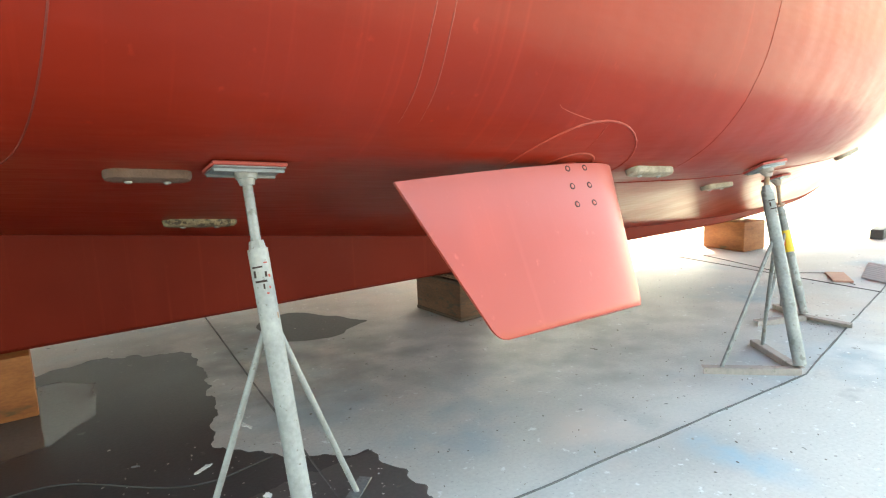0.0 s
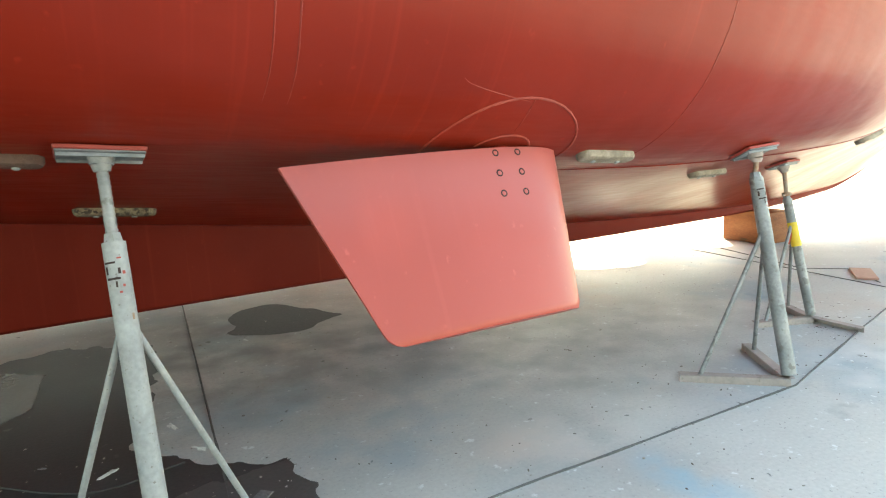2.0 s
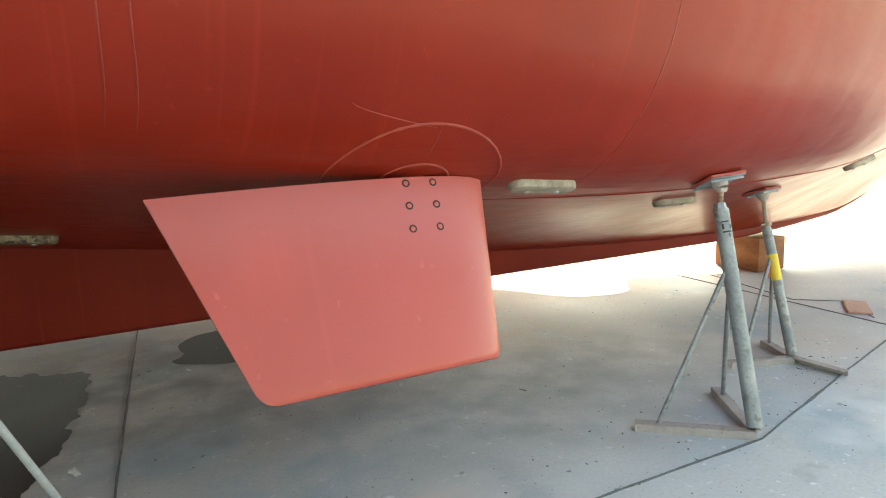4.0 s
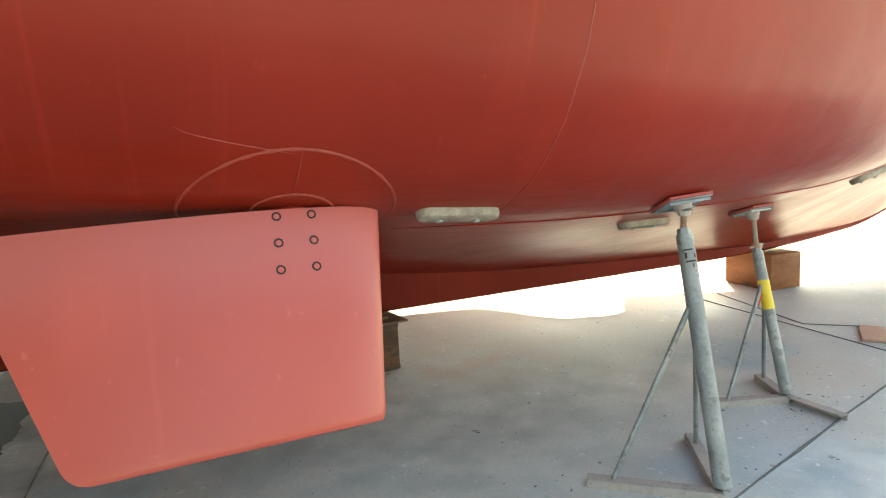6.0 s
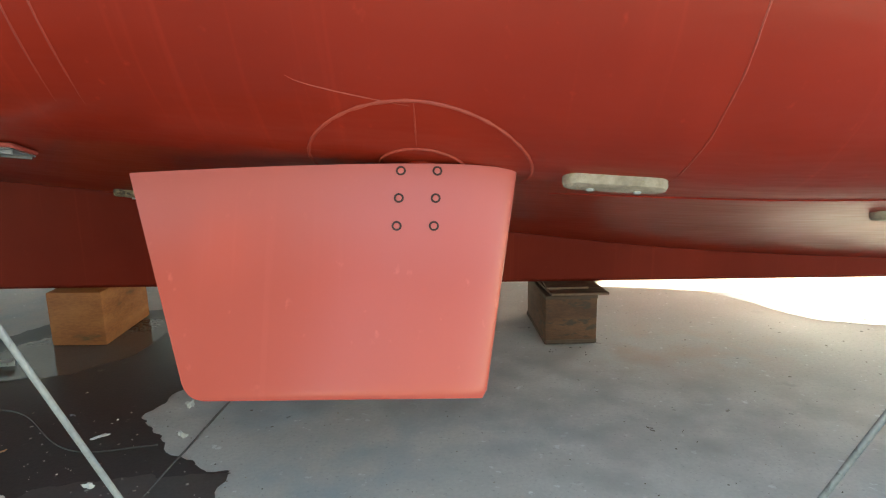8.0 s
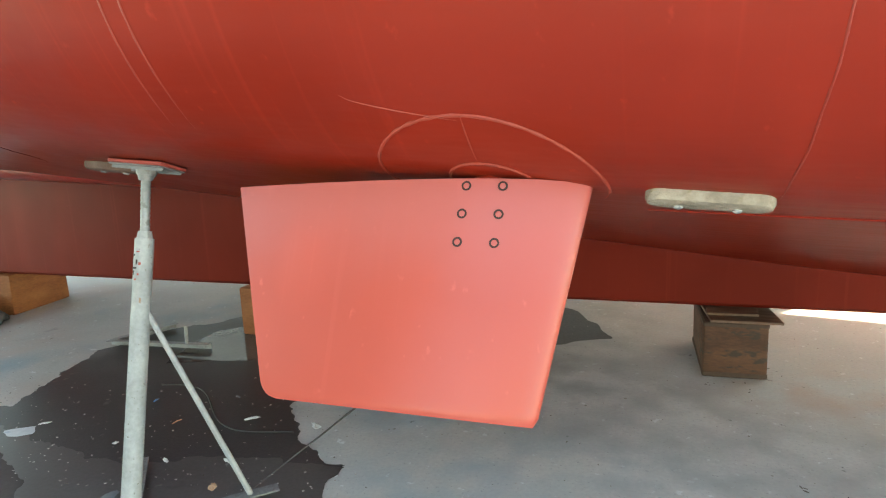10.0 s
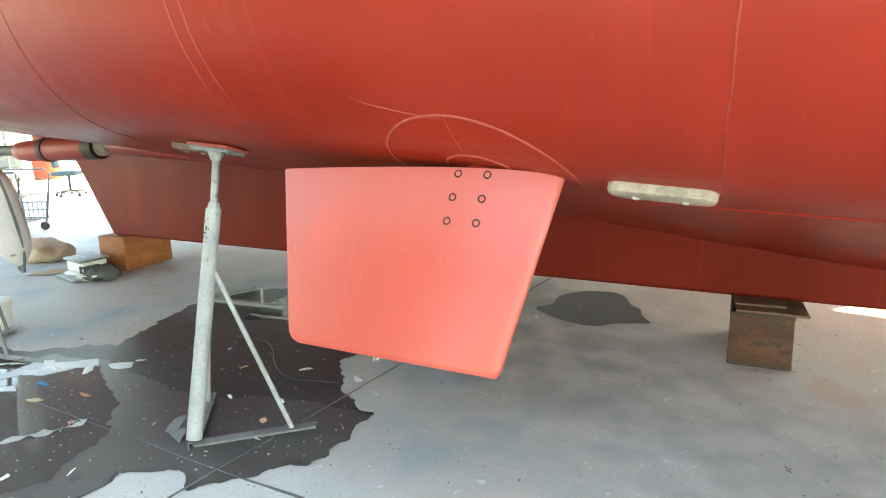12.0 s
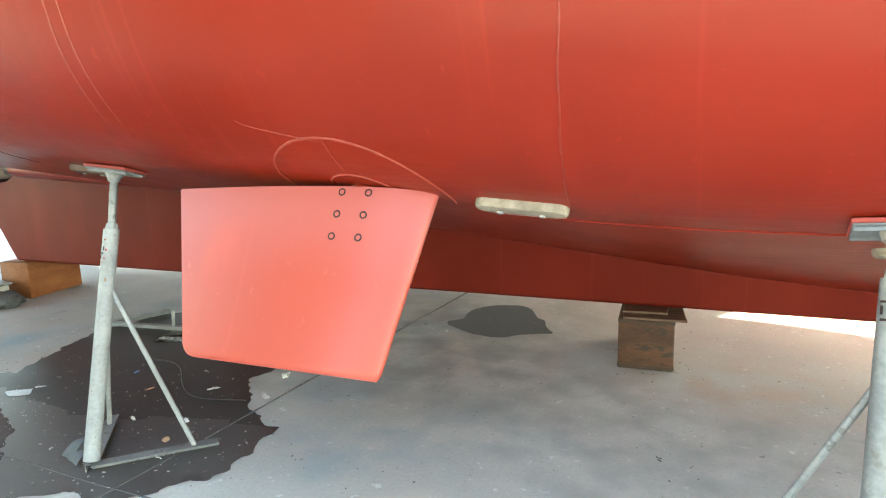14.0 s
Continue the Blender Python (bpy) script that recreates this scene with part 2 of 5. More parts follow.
OLD_ZINC = surface("eaten_zinc", (0.34, 0.27, 0.17), (0.13, 0.09, 0.06), rough=(0.6, 0.85), metal=0.05, big=18, fine=70, bump=0.8,
                   spots=(0.06, 0.04, 0.03), spot_scale=35, spot_at=0.53)
DULL_ZINC = surface("dull_zinc", (0.14, 0.085, 0.065), (0.10, 0.055, 0.042), rough=(0.6, 0.85), big=14, fine=70, bump=0.5)
DARK = surface("dark_recess", (0.022, 0.008, 0.007), (0.035, 0.012, 0.010), rough=(0.6, 0.8))
STEEL = surface("grey_shaft_steel", (0.06, 0.052, 0.05), (0.10, 0.088, 0.082), rough=(0.45, 0.6), metal=0.3, big=6)
RUBBER = surface("black_rubber", (0.03, 0.028, 0.028), (0.05, 0.045, 0.045), rough=(0.5, 0.7))
WHITE = surface("white_plastic", (0.76, 0.76, 0.74), (0.66, 0.66, 0.65), rough=(0.4, 0.55))


WET = surface("wet_concrete", (0.032, 0.030, 0.030), (0.058, 0.054, 0.053), rough=(0.34, 0.5), big=1.6, fine=60, bump=0.08, spec=0.45,
              spots=(0.12, 0.115, 0.11), spot_scale=9, spot_at=0.66)
POOL = surface("standing_water", (0.074, 0.067, 0.064), (0.104, 0.095, 0.091), rough=(0.02, 0.06), big=1.3, fine=50, bump=0.0, spec=0.3)
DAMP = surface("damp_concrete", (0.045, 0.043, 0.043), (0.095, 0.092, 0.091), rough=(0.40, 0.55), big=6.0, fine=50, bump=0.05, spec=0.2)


# ---- building helpers ----
def finish(name, bm, material, smooth=None, parent=None, label=""):
    me = bpy.data.meshes.new(name)
    bmesh.ops.recalc_face_normals(bm, faces=bm.faces)
    bm.to_mesh(me)
    bm.free()
    me.materials.append(material)
    if smooth is not None:
        me.shade_smooth()
        me.set_sharp_from_angle(angle=radians(smooth))
    ob = new(name, me)
    if parent is not None:
        ob.parent = parent
        ob.matrix_parent_inverse = Matrix.Translation(parent.location).inverted() if parent.type == 'EMPTY' else Matrix.Identity(4)
    if label:
        ob["label"] = label
    return ob


def part(name, bm, material, parent, label="", smooth=40):
    return finish(name, bm, material, smooth, parent, label)


def thing(name, at, label, category, group="", kind=""):
    e = new(name)
    e.location = at
    e.empty_display_size = 0.1
    return tagged(e, label, category, group, kind)


def box(bm, size, m=Matrix.Identity(4), bevel=0.0, segs=2):
    r = bmesh.ops.create_cube(bm, size=1.0, matrix=m @ Matrix.Diagonal((*size, 1)))
    if bevel:
        edges = list({e for v in r["verts"] for e in v.link_edges})
        bmesh.ops.bevel(bm, geom=edges, offset=bevel, segments=segs, profile=0.5, affect='EDGES')


def rod(bm, a, b, r0, r1=None, n=14, caps=True):
    a, b = Vector(a), Vector(b)
    d = b - a
    m = Matrix.Translation((a + b) / 2) @ d.to_track_quat('Z', 'Y').to_matrix().to_4x4()
    bmesh.ops.create_cone(bm, cap_ends=caps, segments=n, radius1=r0, radius2=r0 if r1 is None else r1, depth=d.length, matrix=m)


def tube(bm, pts, r, n=8):
    """A round bar along a line of points."""
    pts = [Vector(p) for p in pts]
    rings = []
    for i, p in enumerate(pts):
        d = (pts[min(i + 1, len(pts) - 1)] - pts[max(i - 1, 0)]).normalized()
        q = d.to_track_quat('Z', 'Y').to_matrix()
        rr = r[i] if isinstance(r, (list, tuple)) else r
        rings.append([bm.verts.new(p + q @ Vector((rr * math.cos(2 * math.pi * k / n), rr * math.sin(2 * math.pi * k / n), 0))) for k in range(n)])
    for r0, r1 in zip(rings, rings[1:]):
        for k in range(n):
            bm.faces.new((r0[k], r0[(k + 1) % n], r1[(k + 1) % n], r1[k]))
    bm.faces.new(rings[0][::-1])
    bm.faces.new(rings[-1])


def lathe(bm, profile, m=Matrix.Identity(4), n=24):
    """Turn a profile of (radius, height) round z."""
    rings = []
    for r, z in profile:
        rings.append([bm.verts.new(m @ Vector((r * math.cos(2 * math.pi * k / n), r * math.sin(2 * math.pi * k / n), z))) for k in range(n)])
    for r0, r1 in zip(rings, rings[1:]):
        for k in range(n):
            bm.faces.new((r0[k], r0[(k + 1) % n], r1[(k + 1) % n], r1[k]))
    bm.faces.new(rings[0][::-1])
    bm.faces.new(rings[-1])


def loft(bm, rows, closed=False):
    vs = [[bm.verts.new(p) for p in row] for row in rows]
    for r0, r1 in zip(vs, vs[1:]):
        k = len(r0)
        for i in range(k if closed else k - 1):
            bm.faces.new((r0[i], r0[(i + 1) % k], r1[(i + 1) % k], r1[i]))
    return vs


def outline_sheet(name, pts, z, material, rough_edge, seed, step=0.02):
    """A thin sheet with a ragged edge round the corner points given."""
    dense = []
    for (x0, y0), (x1, y1) in zip(pts, pts[1:] + pts[:1]):
        k = max(1, int(math.hypot(x1 - x0, y1 - y0) / step))
        for i in range(k):
            dense.append(Vector((x0 + (x1 - x0) * i / k, y0 + (y1 - y0) * i / k, 0)))
    bm = bmesh.new()
    vs = []
    for p in dense:
        o = noise.noise_vector(p * 2.3 + Vector((seed, 0, 0))) * rough_edge + noise.noise_vector(p * 8 + Vector((0, seed, 0))) * rough_edge * 0.55 + noise.noise_vector(p * 23 + Vector((0, 0, seed))) * rough_edge * 0.26
        vs.append(bm.verts.new((p.x + o.x, p.y + o.y, z)))
    f = bm.faces.new(vs)
    bmesh.ops.triangulate(bm, faces=[f])
    for g in bm.faces:
        if g.normal.z < 0:
            g.normal_flip()
    me = bpy.data.meshes.new(name)
    bm.to_mesh(me)
    bm.free()
    me.materials.append(material)
    return new(name, me)


# ---- ground ----
bm = bmesh.new()
bmesh.ops.create_grid(bm, x_segments=8, y_segments=8, size=900, matrix=Matrix.Translation((0, 0, -0.02)))
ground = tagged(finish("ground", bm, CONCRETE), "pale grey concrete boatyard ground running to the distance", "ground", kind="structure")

# slabs between the joints: a long joint under the stands and cross joints
LONG = [(-14.0, 2.25), (-1.26, 1.83), (1.05, 1.745), (3.75, 1.68), (4.9, 1.95), (6.1, 2.22), (9.0, 2.95), (16.0, 4.8)]


def long_y(x):
    return float(np.interp(x, [p[0] for p in LONG], [p[1] for p in LONG]))


def cross_x(k, y):
    return (-9.0, -4.2, 1.04, 6.0, 10.5)[k] + (y - 1.74) * 0.085


GAP = 0.005


def slab(k, near):
    """One slab between two cross joints, on one side of the long joint."""
    def left(y):
        return (cross_x(k, y) + GAP) if k >= 0 else -14.0

    def right(y):
        return (cross_x(k + 1, y) - GAP) if k + 1 < 5 else 16.0
    a, b = left(1.8), right(2.0)
    line = sorted([a] + [p[0] for p in LONG if a < p[0] < b] + [b] + [a + (b - a) * i / 24 for i in range(1, 24)])
    rng = random.Random(k * 2 + near)
    wob = [0.0] + [rng.uniform(-0.004, 0.004) for _ in line[1:-1]] + [0.0]
    edge = [(x, long_y(x) + w + (-GAP if near else GAP)) for x, w in zip(line, wob)]
    edge[0] = (left(edge[0][1]), edge[0][1])
    edge[-1] = (right(edge[-1][1]), edge[-1][1])
    far = -8.0 if near else 15.0
    pts = edge + [(right(far), far), (left(far), far)]
    bm = bmesh.new()
    top = [bm.verts.new((x, y, 0.0)) for x, y in pts]
    low = [bm.verts.new((x, y, -0.03)) for x, y in pts]
    bm.faces.new(top)
    for i in range(len(pts)):
        j = (i + 1) % len(pts)
        bm.faces.new((top[i], top[j], low[j], low[i]))
    return finish("slab", bm, CONCRETE, None, ground)


for k in range(-1, 5):
    for near in (False, True):
        slab(k, near)
bm = bmesh.new()
bmesh.ops.create_grid(bm, x_segments=1, y_segments=1, size=1, matrix=Matrix.Translation((1, 3, -0.013)) @ Matrix.Diagonal((14, 11, 1, 1)))
joint_bed = finish("joint_filler", bm, JOINT, None, ground)

PUDDLE = [(1.02, 4.5), (0.97, 4.0), (0.88, 3.5), (0.80, 3.0), (1.08, 2.62), (1.34, 2.45), (1.36, 2.1), (1.2, 1.85),
                               (1.02, 1.66), (0.85, 1.74), (0.68, 1.6), (0.75, 1.15), (0.5, 0.7), (-0.5, 0.3), (-2.2, 0.6), (-2.8, 1.4), (-2.0, 2.0),
                               (-1.17, 2.28), (-0.75, 2.6), (-1.05, 3.35), (-0.77, 4.07), (-0.2, 4.6), (0.5, 4.8)]
puddle = tagged(outline_sheet("puddle", PUDDLE, 0.002, WET, 0.09, 3.0),
                "dark wet puddle of standing water on concrete", "puddle", kind="structure")
tagged(outline_sheet("pool", [(0.45, 4.3), (0.35, 3.7), (0.1, 3.45), (-0.4, 3.3), (-0.5, 3.9), (-0.1, 4.4), (0.25, 4.5)], 0.0045, POOL, 0.06, 5.0),
       "shallow pool of still water under the keel", "puddle", kind="structure")
FILM = surface("muddy_wet_film", (0.070, 0.063, 0.060), (0.105, 0.095, 0.091), rough=(0.29, 0.42), big=2.2, fine=60, bump=0.04, spec=0.5, spots=(0.06, 0.056, 0.054), spot_scale=5, spot_at=0.60)
tagged(outline_sheet("wet_film", [(1.37, 2.42), (1.40, 2.05), (1.22, 1.80), (1.02, 1.60), (0.86, 1.68), (0.67, 1.54), (0.76, 1.12), (0.52, 0.62), (-0.5, 0.25), (-2.1, 0.7), (-2.5, 1.4), (-1.8, 1.98), (-1.1, 2.18), (-0.4, 2.34), (0.3, 2.2), (0.8, 2.4)], 0.0032, FILM, 0.09, 3.0),
       "muddy film of water spread over concrete", "puddle", kind="structure")
tagged(outline_sheet("pool", [(0.35, 1.75), (0.45, 1.35), (0.2, 0.8), (-0.6, 0.5), (-2.0, 0.8), (-2.5, 1.4), (-1.8, 1.95), (-1.1, 2.12), (-0.5, 2.25), (-0.1, 2.05)], 0.0045, POOL, 0.07, 6.0),
       "shallow pool of still water mirroring a boat stand", "puddle", kind="structure")
# White sheets that paint in sky glare on the puddle and sunlit ground.
PAINTED_GLARE = surface("painted_glare", (0.66, 0.67, 0.68), (0.50, 0.52, 0.54), rough=(0.29, 0.5), big=6, fine=40, spots=(0.30, 0.38, 0.46), spot_scale=9, spot_at=0.60)
tagged(outline_sheet("glare_patch", [(-0.52, 2.22), (-0.62, 2.10), (-0.72, 1.98), (-0.84, 1.86), (-0.97, 1.90), (-0.90, 2.02), (-0.92, 2.12), (-0.7, 2.22)], 0.006, PAINTED_GLARE, 0.15, 9.0), "bright sky reflection painted on the puddle", "paint spill", kind="structure")


for outline, seed in (([(-0.30, 2.34), (-0.40, 2.28), (-0.47, 2.33), (-0.38, 2.40)], 12.0), ([(-1.10, 1.72), (-1.22, 1.66), (-1.35, 1.72), (-1.2, 1.80)], 14.0), ([(-0.62, 1.82), (-0.70, 1.76), (-0.78, 1.78), (-0.70, 1.86)], 17.0)):
    tagged(outline_sheet("glare_patch", outline, 0.006, PAINTED_GLARE, 0.06, seed), "small bright glint of sky painted on the puddle", "paint spill", kind="structure")
# Painted sunlight: carries the sunlit edge further over the shaded concrete.
tagged(outline_sheet("glare_patch", [(4.35, 4.95), (4.60, 4.58), (4.68, 4.38), (4.82, 4.22), (5.02, 4.12), (5.22, 4.08), (5.38, 4.14), (5.50, 4.30), (5.75, 4.55), (5.3, 4.95)], 0.003, PAINTED_GLARE, 0.03, 4.0, 0.05), "white patch painted in as sunlit concrete at the shadow's edge", "paint spill", kind="structure")


SEALANT = surface("worn_grey_sealant", (0.085, 0.083, 0.08), (0.15, 0.145, 0.14), rough=(0.6, 0.8), big=6, fine=60)


def joint_seal(pts, seed):
    """A worn strip of sealant that stands a little proud along a joint."""
    rng = random.Random(seed)
    bm = bmesh.new()
    line = []
    for (x0, y0), (x1, y1) in zip(pts, pts[1:]):
        k = max(1, int(math.hypot(x1 - x0, y1 - y0) / 0.06))
        line += [(x0 + (x1 - x0) * i / k, y0 + (y1 - y0) * i / k) for i in range(k)]
    rows = []
    for i, (x, y) in enumerate(line):
        x1, y1 = line[min(i + 1, len(line) - 1)]
        x0, y0 = line[max(i - 1, 0)]
        d = Vector((x1 - x0, y1 - y0, 0)).normalized()
        sd = Vector((-d.y, d.x, 0))
        w = 0.0048 + rng.uniform(-0.001, 0.0015)
        c = Vector((x, y, 0)) + sd * 0.007 * noise.noise(Vector((x * 3, y * 3, seed)))
        rows.append([c + sd * w + Vector((0, 0, -0.01)), c + sd * w * 0.7 + Vector((0, 0, 0.0055)), c - sd * w * 0.7 + Vector((0, 0, 0.0055)), c - sd * w + Vector((0, 0, -0.01))])
    loft(bm, rows)
    return finish("joint_seal", bm, SEALANT, 50, ground)


joint_seal([(-8.0, long_y(-8.0))] + [p for p in LONG if -8 < p[0] < 9] + [(9.0, 2.95)], 1)
joint_seal([(cross_x(2, y), y) for y in (-2.0, 1.0, 4.0, 8.0)], 2)
joint_seal([(cross_x(3, y), y) for y in (2.2, 4.0, 8.0)], 3)
joint_seal([(6.16, 2.45), (6.45, 2.85), (6.2, 3.1), (6.5, 4.2)], 4)
def rounded(pts, times=3):
    """Cuts the corners of a closed outline until it runs smoothly."""
    for _ in range(times):
        pts = [(a[0] * (1 - k) + b[0] * k, a[1] * (1 - k) + b[1] * k) for a, b in zip(pts, pts[1:] + pts[:1]) for k in (0.25, 0.75)]
    return pts


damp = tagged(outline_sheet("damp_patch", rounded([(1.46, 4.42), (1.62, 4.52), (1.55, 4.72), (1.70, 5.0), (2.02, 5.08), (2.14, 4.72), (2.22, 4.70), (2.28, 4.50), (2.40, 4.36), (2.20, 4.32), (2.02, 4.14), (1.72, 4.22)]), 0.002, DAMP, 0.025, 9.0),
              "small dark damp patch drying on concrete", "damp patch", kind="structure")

# Unseen walls, added: the dark one blocks light, the pale one bounces it.
DARK_SCREEN = surface("dark_screen_boards", (0.035, 0.035, 0.035), (0.06, 0.058, 0.055), rough=(0.7, 0.9), big=0.7, fine=12, stretch=(4, 4, 0.4))
PALE_SCREEN = surface("pale_screen_boards", (0.17, 0.17, 0.165), (0.23, 0.225, 0.22), rough=(0.7, 0.9), big=0.7, fine=12, stretch=(4, 4, 0.4))
for x0, x1, y, h, boards, words in ((-5.0, 0.5, -1.8, 6.4, DARK_SCREEN, "dark unseen wall added behind the walk to block light"), (0.5, 8.0, -7.0, 4.2, PALE_SCREEN, "pale unseen wall added behind the walk to bounce light")):
    bm = bmesh.new()
    box(bm, (x1 - x0, 0.25, h), Matrix.Translation(((x0 + x1) / 2, y, h / 2)))
    tagged(finish("unseen_south_wall", bm, boards), words, "wall", kind="structure")
# Unseen wall, added to shade the ground past the keel.
bm = bmesh.new()
box(bm, (15.5, 0.25, 4.5), Matrix.Translation((-1.25, 9.0, 2.25)))
tagged(finish("unseen_north_wall", bm, surface("grey_render", (0.30, 0.30, 0.29), (0.24, 0.24, 0.235), rough=(0.7, 0.9), big=0.8, fine=20)), "plain grey unseen wall added beyond the boat to cast shade", "wall", kind="structure")
# ---- the boat's hull ----
YC, KEEL_NEAR = 4.12, 4.0


def table(xs, ys, soft):
    fine = np.linspace(-9, 15, 961)
    v = np.interp(fine, xs, ys)
    k = np.exp(-0.5 * (np.arange(-80, 81) * 0.025 / soft) ** 2)
    k /= k.sum()
    v = np.convolve(np.pad(v, 80, mode="edge"), k, mode="valid")
    return lambda x: float(np.interp(x, fine, v))


z_garboard = table([-6, -5.4, -4, -3, -2.5, -1.2, 0.07, 1.6, 2.6, 3.5, 4.3, 4.9, 5.6, 6.8, 8.4, 10, 11.5], [1.65, 1.58, 1.44, 1.37, 1.31, 1.17, 1.0, 0.815, 0.697, 0.585, 0.525, 0.495, 0.465, 0.44, 0.53, 1.0, 2.2], 0.25)
rise = table([-6, -3, -1, 0, 1, 2.5, 3.3, 4, 4.7, 5.3, 7, 8.5, 10, 11.5], [0.07, 0.12, 0.18, 0.215, 0.235, 0.258, 0.278, 0.312, 0.34, 0.39, 0.6, 0.9, 1.4, 1.6], 0.3)
half_knuckle = table([-6, -3, -1, 1, 3, 4, 5.3, 7, 8.5, 10, 11.5], [2.1, 2.38, 2.47, 2.5, 2.55, 2.52, 2.33, 1.75, 1.2, 0.6, 0.12], 0.4)
half_top = table([-6, -3, 0, 3, 5.3, 7, 8.5, 10, 11.5], [2.25, 2.5, 2.62, 2.66, 2.6, 2.35, 1.95, 1.25, 0.2], 0.4)
sag = table([-6, -1, 1, 2.5, 3.5], [0.03, 0.045, 0.045, 0.02, 0.0], 0.3)
SHEER = 2.25


def section(x):
    """Half a section, from the keel out to the bilge and up to the sheer, as points (y, z)."""
    zg, sl, hk, ht, sg = z_garboard(x), rise(x), half_knuckle(x), half_top(x), sag(x)
    half_keel = min(YC - KEEL_NEAR, 0.6 * hk)
    y0 = YC - half_keel
    yk = YC - hk
    zk = zg + sl * (y0 - yk)
    yt = YC - ht
    a = min(0.55, 0.45 * (y0 - yk))
    b = 0.62
    out = []
    n1, n2, n3 = 14, 18, 10
    ya, za = yk + a, zk - sl * a
    for i in range(n1):
        u = i / n1
        out.append((y0 + (ya - y0) * u, zg + (za - zg) * u - sg * math.sin(math.pi * u) ** 1.0))
    # round the bilge into the topside
    ys = yk + (yt - yk) * (b / (SHEER - zk))
    for i in range(n2):
        u = i / n2
        out.append(((1 - u) ** 2 * ya + 2 * u * (1 - u) * yk + u * u * ys, (1 - u) ** 2 * za + 2 * u * (1 - u) * zk + u * u * (zk + b)))
    for i in range(n3 + 1):
        u = i / n3
        out.append((ys + (yt - ys) * u, zk + b + (SHEER - zk - b) * u))
    return np.array(out)


def on_hull(x, y_from, ds=0.0):
    """A place on the hull's near side: start where the section has y_from below the bilge, go ds along it (outwards, up)."""
    def at(xx):
        sec = section(xx)
        s = np.concatenate([[0], np.cumsum(np.hypot(*np.diff(sec, axis=0).T))])
        ys = sec[:32, 0]
        s0 = np.interp(-y_from, -ys, s[:32])
        return sec, s, s0
    sec, s, s0 = at(x)
    p = Vector((x, np.interp(s0 + ds, s, sec[:, 0]), np.interp(s0 + ds, s, sec[:, 1])))
    q = Vector((x, np.interp(s0 + ds + 0.01, s, sec[:, 0]), np.interp(s0 + ds + 0.01, s, sec[:, 1])))
    sec2, s2, s02 = at(x + 0.05)
    w = Vector((x + 0.05, np.interp(s02 + ds, s2, sec2[:, 0]), np.interp(s02 + ds, s2, sec2[:, 1])))
    up, fwd = (q - p).normalized(), (w - p).normalized()
    nrm = fwd.cross(up)
    if nrm.y > 0:
        nrm = -nrm
    return p, nrm.normalized(), fwd, up


STATIONS = [-4.6 + 0.15 * i for i in range(107)] + [11.4]
boat = thing("boat", (0, YC, 0), "red painted steel boat propped ashore on stands and timber blocks", "boat")
bm = bmesh.new()
rows = []
for x in STATIONS:
    sec = section(x)
    near = [(x, y, z) for y, z in sec]
    far = [(x, 2 * YC - y, z) for y, z in sec]
    rows.append(far[::-1] + near)
vs = loft(bm, rows)
bm.faces.new(vs[0])
bm.faces.new(vs[-1][::-1])
hull = part("hull", bm, HULL, boat, "red painted plating with pale runs and scuffs", smooth=60)
bm = bmesh.new()
loft(bm, [[(x, 2 * YC - section(x)[-1, 0], SHEER - 0.02), (x, section(x)[-1, 0], SHEER - 0.02)] for x in STATIONS])
deck = part("deck", bm, WHITE, boat, "plain pale deck closing the hull")
# Unseen upper works, added so that the boat's shadow reaches further.
bm = bmesh.new()
upper_stations = [x for x in STATIONS if x < 6.4]
rows = []
for x in upper_stations:
    near_y = section(x)[-1, 0] + 0.12
    rows.append([(x, near_y, SHEER - 0.02), (x, near_y + 0.10, 3.5), (x, 2 * YC - near_y - 0.10, 3.5), (x, 2 * YC - near_y, SHEER - 0.02)])
vs = loft(bm, rows)
bm.faces.new(vs[0])
bm.faces.new(vs[-1][::-1])
part("shadow_upperworks", bm, WHITE, boat, "plain white unseen upper works added to lengthen the boat's shadow", smooth=30)

# the keel: a flat-sided skeg with a raked after end and a forefoot that runs up into the hull
bm = bmesh.new()
rows = []
k_bot = table([-6, 6.4, 7.3, 8.4, 9.0, 10.4], [0.36, 0.36, 0.385, 0.47, 0.62, 1.2], 0.15)
for i in range(90):
    x = -2.75 + 12.2 * i / 89
    zb = k_bot(x)
    top = z_garboard(x) + 0.12
    rake = 0.62 * max(0.0, 1 - i / 3.0)
    h = YC - KEEL_NEAR
    if x > 6.5:
        h = h * max(0.35, 1 - (x - 6.5) * 0.2)
    c = 0.02
    rows.append([(x - rake * (top - zb), YC - h, top), (x - rake * 0.03, YC - h, zb + c), (x, YC - h + c, zb), (x, YC + h - c, zb), (x - rake * 0.03, YC + h, zb + c), (x - rake * (top - zb), YC + h, top)])
vs = loft(bm, rows, closed=True)
bm.faces.new(vs[0])
bm.faces.new(vs[-1][::-1])
keel = part("keel", bm, KEEL_PAINT, boat, "flat-sided red keel", smooth=30)

# ---- stabiliser fin ----
LE0, LE1 = Vector((2.462, 2.0, 1.243)), Vector((2.350, 1.715, 0.658))
TE0, TE1 = Vector((1.315, 2.01, 1.252)), Vector((1.545, 1.700, 0.668))
SPAN = (LE1 - LE0).normalized()
CHORD = (TE0 - LE0).normalized()
FIN_OUT = SPAN.cross(CHORD).normalized()
if FIN_OUT.y > 0:
    FIN_OUT = -FIN_OUT


